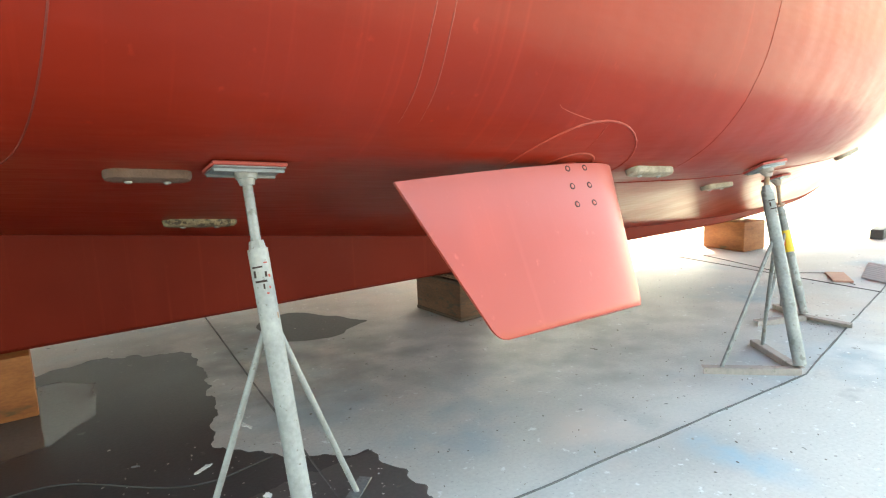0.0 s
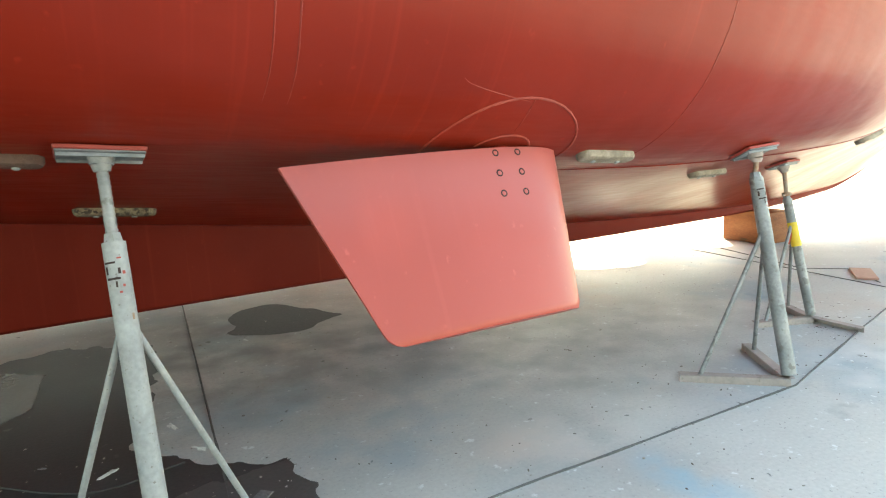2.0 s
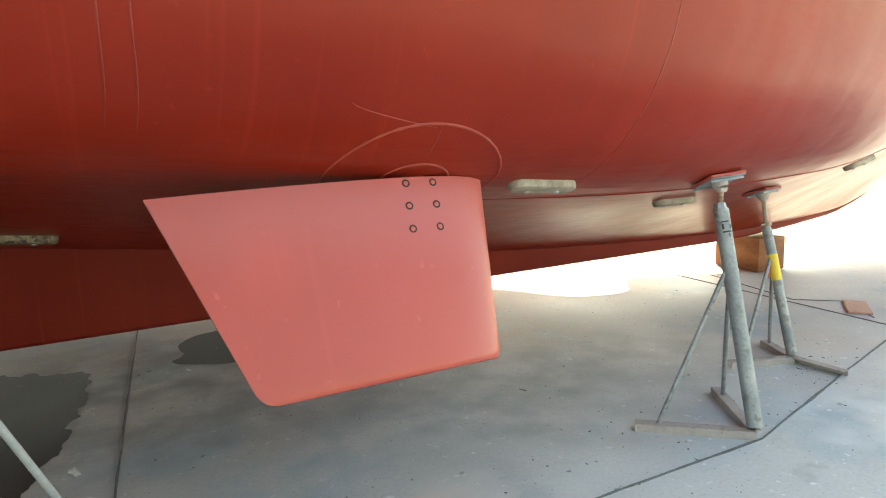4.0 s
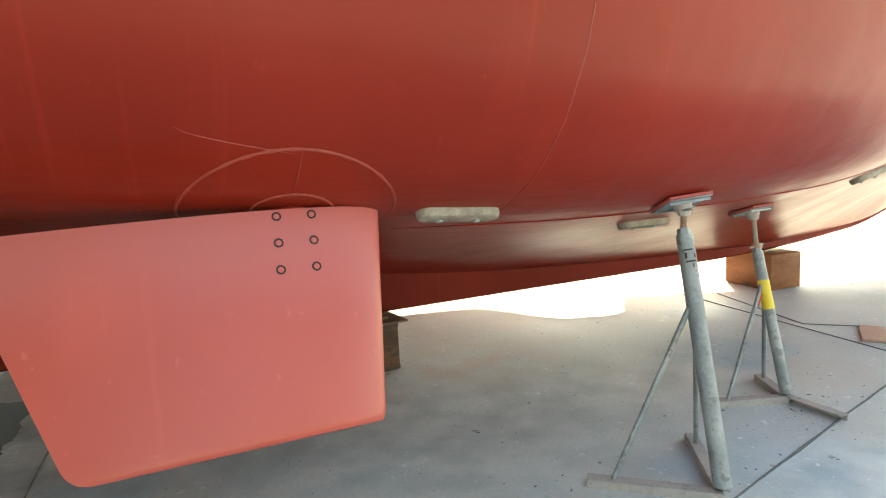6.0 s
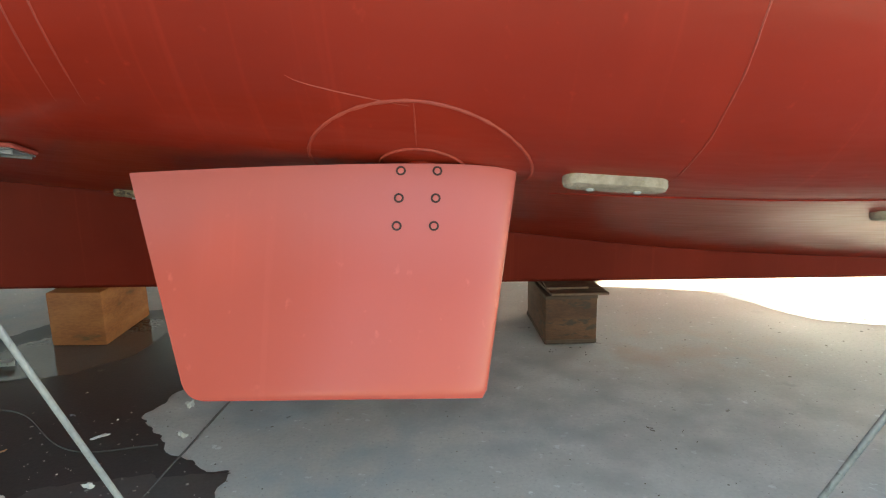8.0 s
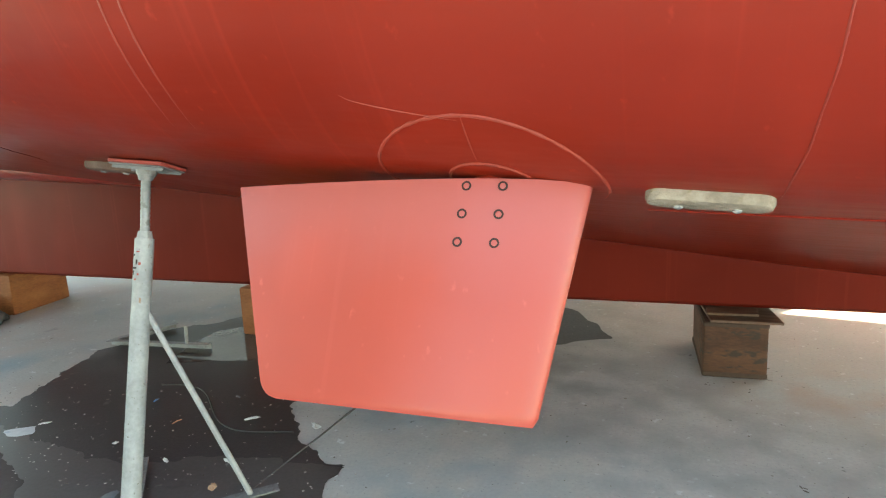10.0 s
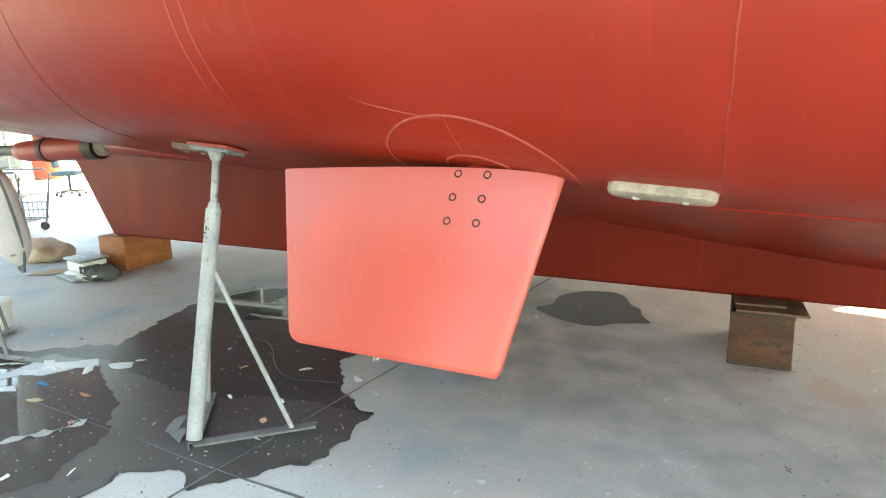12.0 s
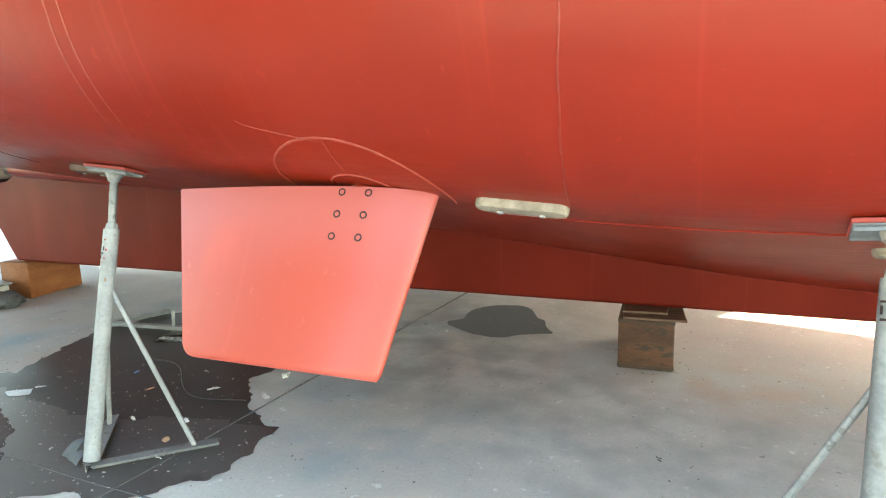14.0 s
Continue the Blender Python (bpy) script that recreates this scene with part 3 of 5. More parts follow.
def foil(c):
    """Half thickness over the chord's length."""
    return 5 * 0.112 * (0.2969 * math.sqrt(max(c, 0)) - 0.126 * c - 0.3516 * c * c + 0.2843 * c ** 3 - 0.1036 * c ** 4) + 0.006 * min(1, c * 8)


def fin_at(c, t, side=1, proud=0.0):
    le, te = LE0.lerp(LE1, t), TE0.lerp(TE1, t)
    d = (1 - t) * 0.60
    if d < 0.045:
        te = te.lerp(le, (0.045 - math.sqrt(max(0, 0.045 ** 2 - (0.045 - d) ** 2))) / (te - le).length)
    le = le.copy()
    if d < 0.02:
        le = le.lerp(te, 0.012 * (1 - d / 0.02))
    edge = min(1.0, 0.90 + min(d, 0.012) / 0.012 * 0.10)
    return le.lerp(te, c) + FIN_OUT * side * (foil(c) * (te - le).length * 1.03 * edge + proud)


bm = bmesh.new()
cs = [(i / 26) ** 1.8 for i in range(27)]
ts = [0, 0.01, 0.1, 0.25, 0.4, 0.55, 0.7, 0.82, 0.9, 0.93, 0.95, 0.965, 0.98, 0.99, 1.0]
rows = [[fin_at(c, t, 1) for c in cs] + [fin_at(c, t, -1) for c in reversed(cs[1:])] for t in ts]
vs = loft(bm, rows, closed=True)
bm.faces.new(vs[0][::-1])
bm.faces.new(vs[-1])
fin = part("stabiliser_fin", bm, FIN, boat, "salmon red stabiliser fin", smooth=35)
bm = bmesh.new()
rod(bm, Vector((2.18, 1.98, 1.20)), Vector((2.18, 2.08, 1.42)), 0.055)
part("fin_shaft", bm, HULL, boat, "red painted pivot between the fin and the hull")
for i in range(3):
    for j in range(2):
        t = 0.033 + 0.124 * i
        w = LE0.lerp(LE1, t)
        c = ((w - Vector((2.123 + 0.104 * j - 0.006 * i, w.y, w.z))).length) / (LE0.lerp(LE1, t) - TE0.lerp(TE1, t)).length
        p = fin_at(c, t)
        u = (fin_at(c + 0.01, t) - p).normalized()
        v = (fin_at(c, t + 0.01) - p).normalized()
        nrm = u.cross(v).normalized()
        if nrm.y > 0:
            nrm = -nrm
        m = Matrix.Translation(p) @ nrm.to_track_quat('Z', 'Y').to_matrix().to_4x4()
        bm = bmesh.new()
        lathe(bm, [(0.0142, -0.004), (0.0142, 0.0010), (0.0088, 0.0010), (0.0085, -0.002)], m, 20)
        ring = part("bolt_hole", bm, DARK, fin, "dark ring round a countersunk bolt")
        bm = bmesh.new()
        lathe(bm, [(0.0085, -0.003), (0.0085, 0.0012), (0.0065, 0.002)], m, 16)
        part("bolt_head", bm, FIN, ring)

# ---- beads, seams and scratches on the plating ----
def hull_line(name, pts, r, material, label, flat=0.5, even=False):
    """A raised line over the hull through places (x, y_from, ds)."""
    bm = bmesh.new()
    places = []
    for x, y, ds in pts:
        p, nrm, fwd, up = on_hull(x, y, ds)
        places.append(p + nrm * r * (flat - 0.5))
    tube(bm, places, [r * (1.0 if even else 0.6 + 0.4 * math.sin(i * 1.7) ** 2) * (0.35 + 0.65 * min(1, i / 4, (len(pts) - 1 - i) / 4)) for i in range(len(pts))], 8)
    return part(name, bm, material, boat, label)


def arc(x, y, r, a0, a1, n=40, sx=1.0):
    return [(x + sx * r * math.cos(radians(a0 + (a1 - a0) * i / n)), y, r * math.sin(radians(a0 + (a1 - a0) * i / n))) for i in range(n + 1)]


hull_line("weld_ring", arc(2.18, 2.0, 0.325, -20, 200), 0.0065, BEAD, "raised ring weld above the fin")
hull_line("weld_ring", arc(2.185, 2.0, 0.125, -10, 190), 0.0065, BEAD, "small ring weld above the fin")
hull_line("weld_line", [(2.17, 2.0, 0.14 + 0.19 * i / 8) for i in range(9)], 0.0035, BEAD, "short upright weld inside the ring")
hull_line("scratch", [(1.86 + 0.30 * i / 16, 2.06, 0.435 - 0.065 * (i / 16) ** 0.6) for i in range(17)], 0.0021, SCRATCH, "long pale curved scratch")
hull_line("weld_line", [(2.915 + 0.07 * i / 30 + 0.0015 * math.sin(i), 2.12, 0.12 + 1.03 * i / 30) for i in range(31)], 0.0036, SEAM, "upright plate weld", 0.4)
for x0, x1 in ((1.31, 1.325), (1.235, 1.27)):
    hull_line("weld_line", [(x0 + (x1 - x0) * i / 24 + 0.004 * math.sin(i * 0.5), 2.0, 0.2 + 0.95 * i / 24) for i in range(25)], 0.0042, SEAM, "faint upright plate weld", 0.3)
hull_line("plate_seam", [(0.06 + 0.27 * (i / 24) ** 0.6, 2.4, 0.06 + 1.2 * i / 24) for i in range(25)], 0.0032, GROOVE, "dark open plate seam", 0.3, True)
hull_line("plate_seam", [(2.6 + 5.4 * i / 60, 2.16 + max(0, 2.6 + 5.4 * i / 60 - 4.6) * 0.14, float(np.interp(2.6 + 5.4 * i / 60, [2.6, 3.0, 3.5], [-0.10, -0.03, 0.03]))) for i in range(61)], 0.0045, HULL, "lapped plate edge along the bilge", 0.6, True)


def anode(x, y, length, width, material, label, thick=0.03, yaw=0.0):
    """A cast bar with round ends, bolted to the plating."""
    p, nrm, fwd, up = on_hull(x, y)
    up = nrm.cross(fwd)
    m = Matrix((fwd, up, nrm)).transposed().to_4x4()
    m = Matrix.Translation(p) @ m @ pose(0, 0, 0, 0, 0, yaw)
    bm = bmesh.new()
    h, r = length / 2 - width / 2, width / 2
    rows = []
    for inset, z in ((0, -0.02), (0, thick * 0.55), (0.006, thick * 0.9), (0.016, thick)):
        row = []
        for k in range(28):
            a = 2 * math.pi * k / 28
            cx = h if math.cos(a) > 0 else -h
            wob = 1 + (0.30 if material is OLD_ZINC else 0.03) * noise.noise(Vector((x + 3 * math.cos(a), y + z * 60, 3 * math.sin(a))) * (2.3 if material is OLD_ZINC else 1.0))
            row.append(m @ Vector((cx + (r - inset) * math.cos(a) * wob, (r - inset) * math.sin(a) * wob, z)))
        rows.append(row)
    vs = loft(bm, rows, closed=True)
    bm.faces.new(vs[-1])
    a = part("anode", bm, material, boat, label)
    for sx in (-0.62, 0.62):
        bm = bmesh.new()
        lathe(bm, [(0.012, 0), (0.012, thick + 0.003), (0.008, thick + 0.006)], m @ Matrix.Translation((sx * h, -0.012, 0)), 10)
        part("bolt_head", bm, PALE_STEEL, a)
    return a


anode(2.755, 2.0, 0.315, 0.085, ZINC, "pale corroded zinc anode bar")
anode(3.98, 2.42, 0.30, 0.085, ZINC, "pale corroded zinc anode bar")
anode(5.75, 2.42, 0.30, 0.085, ZINC, "pale corroded zinc anode bar")
anode(0.53, 2.25, 0.27, 0.08, DULL_ZINC, "dull brown zinc anode bar")
anode(0.87, 3.10, 0.33, 0.085, OLD_ZINC, "badly eaten zinc anode bar with crusts")

# ---- stern gear ----
SHAFT_Y = 3.2


def turned(bm, x0, x1, z0, z1, profile, n=28):
    """A body turned round the shaft's line; profile of (0..1 along, radius)."""
    a, b = Vector((x0, SHAFT_Y, z0)), Vector((x1, SHAFT_Y, z1))
    d = b - a
    m = Matrix.Translation(a) @ d.to_track_quat('Z', 'Y').to_matrix().to_4x4()
    lathe(bm, [(r, u * d.length) for u, r in profile], m, n)


bm = bmesh.new()
turned(bm, -4.6, -1.2, 1.20, 1.285, [(0, 0.045), (1, 0.045)])
shaft = part("propeller_shaft", bm, STEEL, boat, "bare grey propeller shaft")
bm = bmesh.new()
turned(bm, -2.72, -2.3, 1.235, 1.25, [(0, 0.05), (0.08, 0.075), (0.35, 0.085), (1, 0.088)])
bearing = part("shaft_bearing", bm, BEARING, boat, "red painted bearing housing")
bm = bmesh.new()
turned(bm, -2.26, -1.72, 1.252, 1.272, [(0, 0.088), (0.05, 0.092), (0.95, 0.092), (1, 0.088)])
part("bearing_shell", bm, BEARING, bearing)
bm = bmesh.new()
turned(bm, -2.31, -2.25, 1.25, 1.252, [(0, 0.086), (0, 0.1), (1, 0.1), (1, 0.086)])
part("bearing_band", bm, DARK, bearing, "dark band round the housing")
bm = bmesh.new()
turned(bm, -1.73, -1.6, 1.272, 1.276, [(0, 0.086), (0, 0.096), (1, 0.096), (1, 0.07)])
part("bearing_band", bm, DARK, bearing, "dark band round the housing")
bm = bmesh.new()
turned(bm, -1.6, -1.5, 1.276, 1.28, [(0, 0.05), (0.1, 0.075), (0.7, 0.07), (1, 0.04)], 9)
part("shaft_zinc", bm, ZINC, bearing, "lumpy pale shaft zinc")
bm = bmesh.new()
turned(bm, -1.45, 0.35, 1.28, 1.20, [(0, 0.05), (0.05, 0.06), (1, 0.075)])
part("shaft_log", bm, HULL, boat, "red tube that carries the shaft into the hull")
bm = bmesh.new()
loft(bm, [[(-2.40 + 0.09 * math.cos(a) + z * 0.12, SHAFT_Y + 0.022 * math.sin(a), 1.27 + z) for a in [2 * math.pi * k / 14 for k in range(14)]] for z in (0.0, 0.1, 0.2, 0.35)], closed=True)
part("shaft_strut", bm, BEARING, boat, "red strut between bearing and hull")

bm = bmesh.new()
rod(bm, (-3.06, 3.0, 1.60), (-3.46, 3.0, 1.40), 0.035, 0.03, 14)
part("shaft_strut", bm, HULL, boat, "dark red leg of the after shaft bracket")

# ---- boat stands ----
def angle_bar(bm, a, b, w=0.055, th=0.006):
    """An angle iron lying with its ridge up along a to b."""
    a, b = Vector(a), Vector(b)
    d = b - a
    m = Matrix.Translation((a + b) / 2) @ Matrix.Rotation(math.atan2(d.y, d.x), 4, 'Z')
    box(bm, (d.length, w, th), m @ Matrix.Translation((0, 0, 0.0)), 0.0015, 1)
    box(bm, (d.length, th, 0.035), m @ Matrix.Translation((0, w / 2 - th / 2, -0.0205)), 0.0015, 1)


def boat_stand(corner, ends, collar, hub, label, post_mat, base_mat, pad_yaw=0.0, pad_size=(0.24, 0.13), r=0.037, marks="", brace_at=0.62, braces=(0, 1), screw_r=0.0135):
    c, col, hb = Vector((*corner, 0.03)), Vector(collar), Vector(hub)
    st = thing("boat_stand", (corner[0], corner[1], 0), label, "boat stand", "boat stands under the hull")
    bm = bmesh.new()
    foot = Vector((c.x, c.y, 0.034)) + (col - c) * 0.02
    rod(bm, foot, col, r, r * 0.97, 22)
    post = part("post", bm, post_mat, st, "scuffed steel pipe", smooth=35)
    axis = (col - c).normalized()
    bm = bmesh.new()
    rod(bm, col - axis * 0.004, col + axis * 0.028, r * 0.86, r * 0.7, 6)
    part("nut", bm, post_mat, st)
    p, nrm, fwd, upv = on_hull(hb.x, hb.y)
    hb = p + nrm * 0.05
    up = (hb - col).normalized()
    bm = bmesh.new()
    n = 26
    pts = [col + axis * 0.02 + (hb - col - axis * 0.02) * (i / n) for i in range(n + 1)]
    tube(bm, pts, [screw_r * (0.94 if i % 2 else 1.06) for i in range(n + 1)], 12)
    part("screw", bm, RUST if "rust" in marks else base_mat, st, "threaded jacking screw", smooth=50)
    # the swivel and the pad lie against the plating
    cross = nrm.cross(fwd)
    m = Matrix.Translation(p) @ Matrix((fwd, cross, nrm)).transposed().to_4x4() @ pose(0, 0, 0, 0, 0, pad_yaw)
    bm = bmesh.new()
    rod(bm, hb - up * 0.02, hb + up * 0.002, 0.024, 0.030, 16)
    rod(bm, hb, p + nrm * 0.024, 0.034, 0.040, 16)
    part("swivel", bm, base_mat, st, "cup-shaped swivel under the pad")
    bm = bmesh.new()
    box(bm, (pad_size[0], pad_size[1], 0.006), m @ Matrix.Translation((0, 0, 0.0205)), 0.002, 1)
    box(bm, (pad_size[0] * 0.98, 0.005, 0.010), m @ Matrix.Translation((0, -pad_size[1] * 0.36, 0.028)), 0.001, 1)
    box(bm, (pad_size[0] * 0.98, 0.005, 0.012), m @ Matrix.Translation((0, pad_size[1] * 0.36, 0.029)), 0.001, 1)
    pad = part("pad_plate", bm, PAD_STEEL, st, "grey steel top plate")
    bm = bmesh.new()
    box(bm, (pad_size[0] * 1.04, pad_size[1] * 1.04, 0.014), m @ Matrix.Translation((0, 0, 0.010)), 0.003, 1)
    part("pad_board", bm, RED_WOOD, pad, "board smeared with red paint")
    for k, e in enumerate(ends):
        bm = bmesh.new()
        angle_bar(bm, (c.x, c.y, 0.036), (*e, 0.036))
        bar = part("base_bar", bm, base_mat, st, "angle iron foot bar")
        if k in braces:
            q = Vector((*e, 0.036))
            a = c.lerp(q, 0.80)
            a.z = 0.036
            b = c + (col - c) * brace_at
            d = (a - b).normalized()
            bm = bmesh.new()
            rod(bm, a, b + Vector((d.x, d.y, 0)).normalized() * r * 0.6, 0.0115, 0.0115, 10)
            part("brace", bm, post_mat, st, "thin diagonal brace")
    if "label" in marks:
        # remains of a printed sticker: dark bars on the pipe
        for dz, h, a0, a1, mat in ((0.060, 0.006, 205, 262, DARK), (0.074, 0.024, 208, 222, DARK), (0.080, 0.018, 268, 280, DARK), (0.108, 0.007, 210, 275, DARK), 
                                   (0.120, 0.018, 250, 259, DARK), (0.090, 0.010, 286, 300, RED_WOOD), (0.130, 0.008, 280, 291, RED_WOOD), (0.150, 0.006, 262, 275, RED_WOOD), (0.048, 0.005, 270, 290, RED_WOOD), (0.22, 0.02, 300, 312, RUST)):
            bm = bmesh.new()
            ux = Vector((1, 0, 0))
            uy = axis.cross(ux).normalized()
            rows = []
            for z in (dz, dz + h):
                o = col - axis * z
                rows.append([o + (ux * math.cos(radians(t)) + uy * math.sin(radians(t))) * (r * 1.02 + 0.0006) for t in np.linspace(a0, a1, 9)])
            loft(bm, rows)
            part("sticker_bar", bm, mat, post, "worn printed bar of a sticker")
    if "bar" in marks:
        bm = bmesh.new()
        q = col + up * 0.03
        rod(bm, q - Vector((0.075, 0.02, 0)), q + Vector((0.075, 0.02, 0)), 0.006, n=8)
        rod(bm, q - up * 0.012, q + up * 0.014, 0.03, 0.03, 12)
        part("turning_bar", bm, RUST, st, "rusty bar through the nut")
    if "collar" in marks:
        bm = bmesh.new()
        rod(bm, col - axis * 0.11, col + axis * 0.004, r * 1.04, r * 1.03, 22)
        part("paint_band", bm, surface("flaked_yellow_paint", (0.55, 0.47, 0.16), (0.33, 0.34, 0.24), rough=(0.5, 0.7), big=14, fine=40), post, "flaked yellow paint round the top")
    if "yellow" in marks:
        bm = bmesh.new()
        rod(bm, c + (col - c) * 0.60, c + (col - c) * 0.80, r * 1.03, r * 1.03, 22)
        part("paint_band", bm, YELLOW, post, "yellow painted band")
        for k in braces[:1]:
            q = Vector((*ends[k], 0.036))
            a = c.lerp(q, 0.80)
            a.z = 0.036
            b = c + (col - c) * brace_at
            bm = bmesh.new()
            rod(bm, b.lerp(a, 0.03), b.lerp(a, 0.2), 0.014, 0.014, 10)
            part("paint_band", bm, ORANGE, post, "orange painted brace end")
    return st


boat_stand((0.822, 1.815), [(1.21, 2.19), (0.48, 2.23)], (0.812, 2.075, 1.062), (0.815, 2.135, 1.30), "pale grey steel boat stand with worn sticker, standing at a puddle", PALE_STEEL, GALV, marks="label", r=0.035, brace_at=0.745, screw_r=0.0175)
boat_stand((3.735, 1.70), [(3.347, 2.065), (4.02, 2.14)], (3.79, 1.975, 1.035), (3.785, 1.995, 1.20), "grey galvanised boat stand with a rusty screw", GALV, DUSTY, marks="label rust", r=0.036, pad_yaw=6, pad_size=(0.21, 0.14), brace_at=0.72)
boat_stand((4.80, 2.21), [(4.42, 2.36), (4.95, 2.50), (4.81, 1.90)], (4.80, 2.42, 0.80), (4.80, 2.47, 1.02), "grey boat stand with a yellow painted band", GALV, DUSTY, marks="yellow bar rust", r=0.030, pad_yaw=-15, pad_size=(0.24, 0.14), brace_at=0.78)
boat_stand((-1.57, 2.0), [(-1.03, 2.09), (-1.72, 2.46)], (-1.58, 2.33, 1.27), (-1.55, 2.40, 1.46), "tall green-grey boat stand with a yellow collar", GREEN_STEEL, PALE_STEEL, marks="collar rust", pad_size=(0.10, 0.10), brace_at=0.58)

# ---- keel blocks ----
DARK_TIMBER = surface("burnt_timber", (0.15, 0.058, 0.025), (0.07, 0.030, 0.016), rough=(0.6, 0.8), big=2.5, fine=30, stretch=(1, 1, 3), bump=0.4, spots=(0.05, 0.03, 0.02), spot_scale=9, spot_at=0.58)


def keel_block(x, y, w, d, h, yaw, label, shim=False):
    bm = bmesh.new()
    box(bm, (w, d, h), Matrix.Translation((0, 0, h / 2)), 0.012, 2)
    for v in bm.verts:
        v.co += noise.noise_vector(v.co * 6 + Vector((x, 0, 0))) * 0.006
    ob = finish("keel_block", bm, DARK_TIMBER if shim else TIMBER, 30)
    ob.matrix_world = pose(x, y, 0.004, 0, 0, yaw)
    tagged(ob, label, "keel block", "timber blocks under the keel")
    if shim:
        for z0, hh in ((0.0, 0.035), (h - 0.03, 0.03)):
            bm = bmesh.new()
            box(bm, (w + 0.005, d + 0.005, hh), Matrix.Translation((0, 0, z0 + hh / 2 + 0.001)), 0.008, 1)
            band = part("scorched_edge", bm, surface("scorched_wood", (0.05, 0.03, 0.022), (0.08, 0.045, 0.03), rough=(0.7, 0.9), big=8, fine=40, bump=0.4), ob, "blackened edge of the timber")
            band.matrix_parent_inverse = Matrix.Identity(4)
        bm = bmesh.new()
        box(bm, (w * 1.12, d * 0.9, 0.014), pose(0.03, -0.05, h + 0.012, 0, 1.5, 4), 0.002, 1)
        box(bm, (w * 0.8, d * 0.8, 0.014), pose(0.0, 0.0, h + 0.03, 0, -1, -3), 0.002, 1)
        sh = finish("shim", bm, PLY, 30)
        sh.matrix_world = pose(x, y, 0.004, 0, 0, yaw)
        tagged(sh, "thin splintered plywood shims on a keel block", "shim")
    return ob


keel_block(3.025, 4.13, 0.325, 0.60, 0.315, 2.5, "dark stained squared timber block under the keel", True)
keel_block(-0.06, 4.24, 0.345, 0.62, 0.35, 0, "brown squared timber block standing in the puddle")
keel_block(-2.78, 4.24, 0.34, 0.60, 0.35, 6, "ochre squared timber block under the keel's after end")
keel_block(7.12, 4.18, 0.38, 0.54, 0.34, -4, "pale ochre squared timber block under the forefoot", False)

# ---- yard clutter at the stern ----
def tub(name, at, r, h, material, label, category, taper=0.88, rim=True, handle=False):
    ob = thing(name, at, label, category)
    m = Matrix.Translation(at)
    bm = bmesh.new()
    lathe(bm, [(r * taper, 0.002), (r * taper + 0.004, 0.0), (r, h), (r - 0.006, h), (r * taper - 0.006, 0.02)], m, 32)
    body = part("body", bm, material, ob)
    if rim:
        bm = bmesh.new()
        lathe(bm, [(r, h - 0.035), (r + 0.008, h - 0.03), (r + 0.008, h), (r - 0.002, h + 0.003)], m, 32)
        part("rim", bm, material, ob)
    if handle:
        bm = bmesh.new()
        tube(bm, [Vector(at) + Vector((r * math.cos(a), -0.25 * r * math.sin(a) - 0.02, h - 0.03 - 0.75 * r * math.sin(a))) for a in [math.pi * k / 14 for k in range(15)]], 0.003, 6)
        part("handle", bm, STEEL, ob, "thin wire handle")
    return ob


tub("bucket", (-1.93, 2.40, 0), 0.128, 0.215, WHITE, "white plastic bucket standing by a boat stand", "bucket", handle=True)
tub("bucket", (-2.16, 2.36, 0), 0.12, 0.20, YELLOW, "yellow plastic bucket behind a white one", "bucket")

# fender hung on a rope from the stand
fender = thing("fender", (-2.2, 2.70, 0.42), "grubby white boat fender hanging from a rope", "fender")
bm = bmesh.new()
axis_m = Matrix.Translation((-2.2, 2.79, 0.40)) @ Vector((0.0, -0.13, 0.85)).to_track_quat('Z', 'Y').to_matrix().to_4x4()
lathe(bm, [(0.02, -0.03), (0.04, -0.02), (0.05, 0.0), (0.085, 0.04), (0.118, 0.11), (0.130, 0.22), (0.130, 0.55), (0.115, 0.65), (0.08, 0.73), (0.045, 0.77), (0.032, 0.80)], axis_m, 28)
FENDER = surface("grubby_white_vinyl", (0.80, 0.77, 0.78), (0.72, 0.68, 0.69), rough=(0.4, 0.6), big=6, spots=(0.30, 0.22, 0.21), spot_scale=9, spot_at=0.66)
part("body", bm, FENDER, fender)
bm = bmesh.new()
tube(bm, [axis_m @ Vector((0.136 * math.sin(math.pi * min(1, max(0, u))) ** 0.4 if 0 < u < 1 else 0.03, 0.0, -0.05 + 0.9 * u)) for u in [i / 24 for i in range(25)]], 0.011, 8)
tube(bm, [axis_m @ Vector((0.035 * math.cos(a), 0, -0.05 + 0.035 * math.sin(a))) for a in [2 * math.pi * k / 16 for k in range(17)]], 0.012, 8)
part("rope", bm, GREEN_STEEL, fender, "dark rope down the fender's side")
bm = bmesh.new()
tube(bm, [axis_m @ Vector((0, 0, 0.80)), (-2.0, 2.58, 1.19), (-1.75, 2.42, 1.235), (-1.60, 2.36, 1.262), (-1.545, 2.335, 1.255)], 0.009, 8)
part("lanyard", bm, GREEN_STEEL, fender, "rope up to a boat stand")

# crate with lids and rags by the after block
crate = thing("plastic_crate", (-2.86, 3.74, 0), "white plastic crate piled with lids and dark rags", "crate")
bm = bmesh.new()
for k, (w, d, z0, h, yaw) in enumerate(((0.34, 0.26, 0.0, 0.05, 8), (0.30, 0.24, 0.055, 0.10, -6))):
    box(bm, (w, d, h), pose(-2.86, 3.74, z0 + h / 2 + 0.004, 0, 0, yaw), 0.012, 2)
part("body", bm, WHITE, crate)
bm = bmesh.new()
box(bm, (0.35, 0.29, 0.022), pose(-2.86, 3.74, 0.175, 2, 1, -8), 0.008, 2)
part("lid", bm, GALV, crate, "grey lid lying on top")
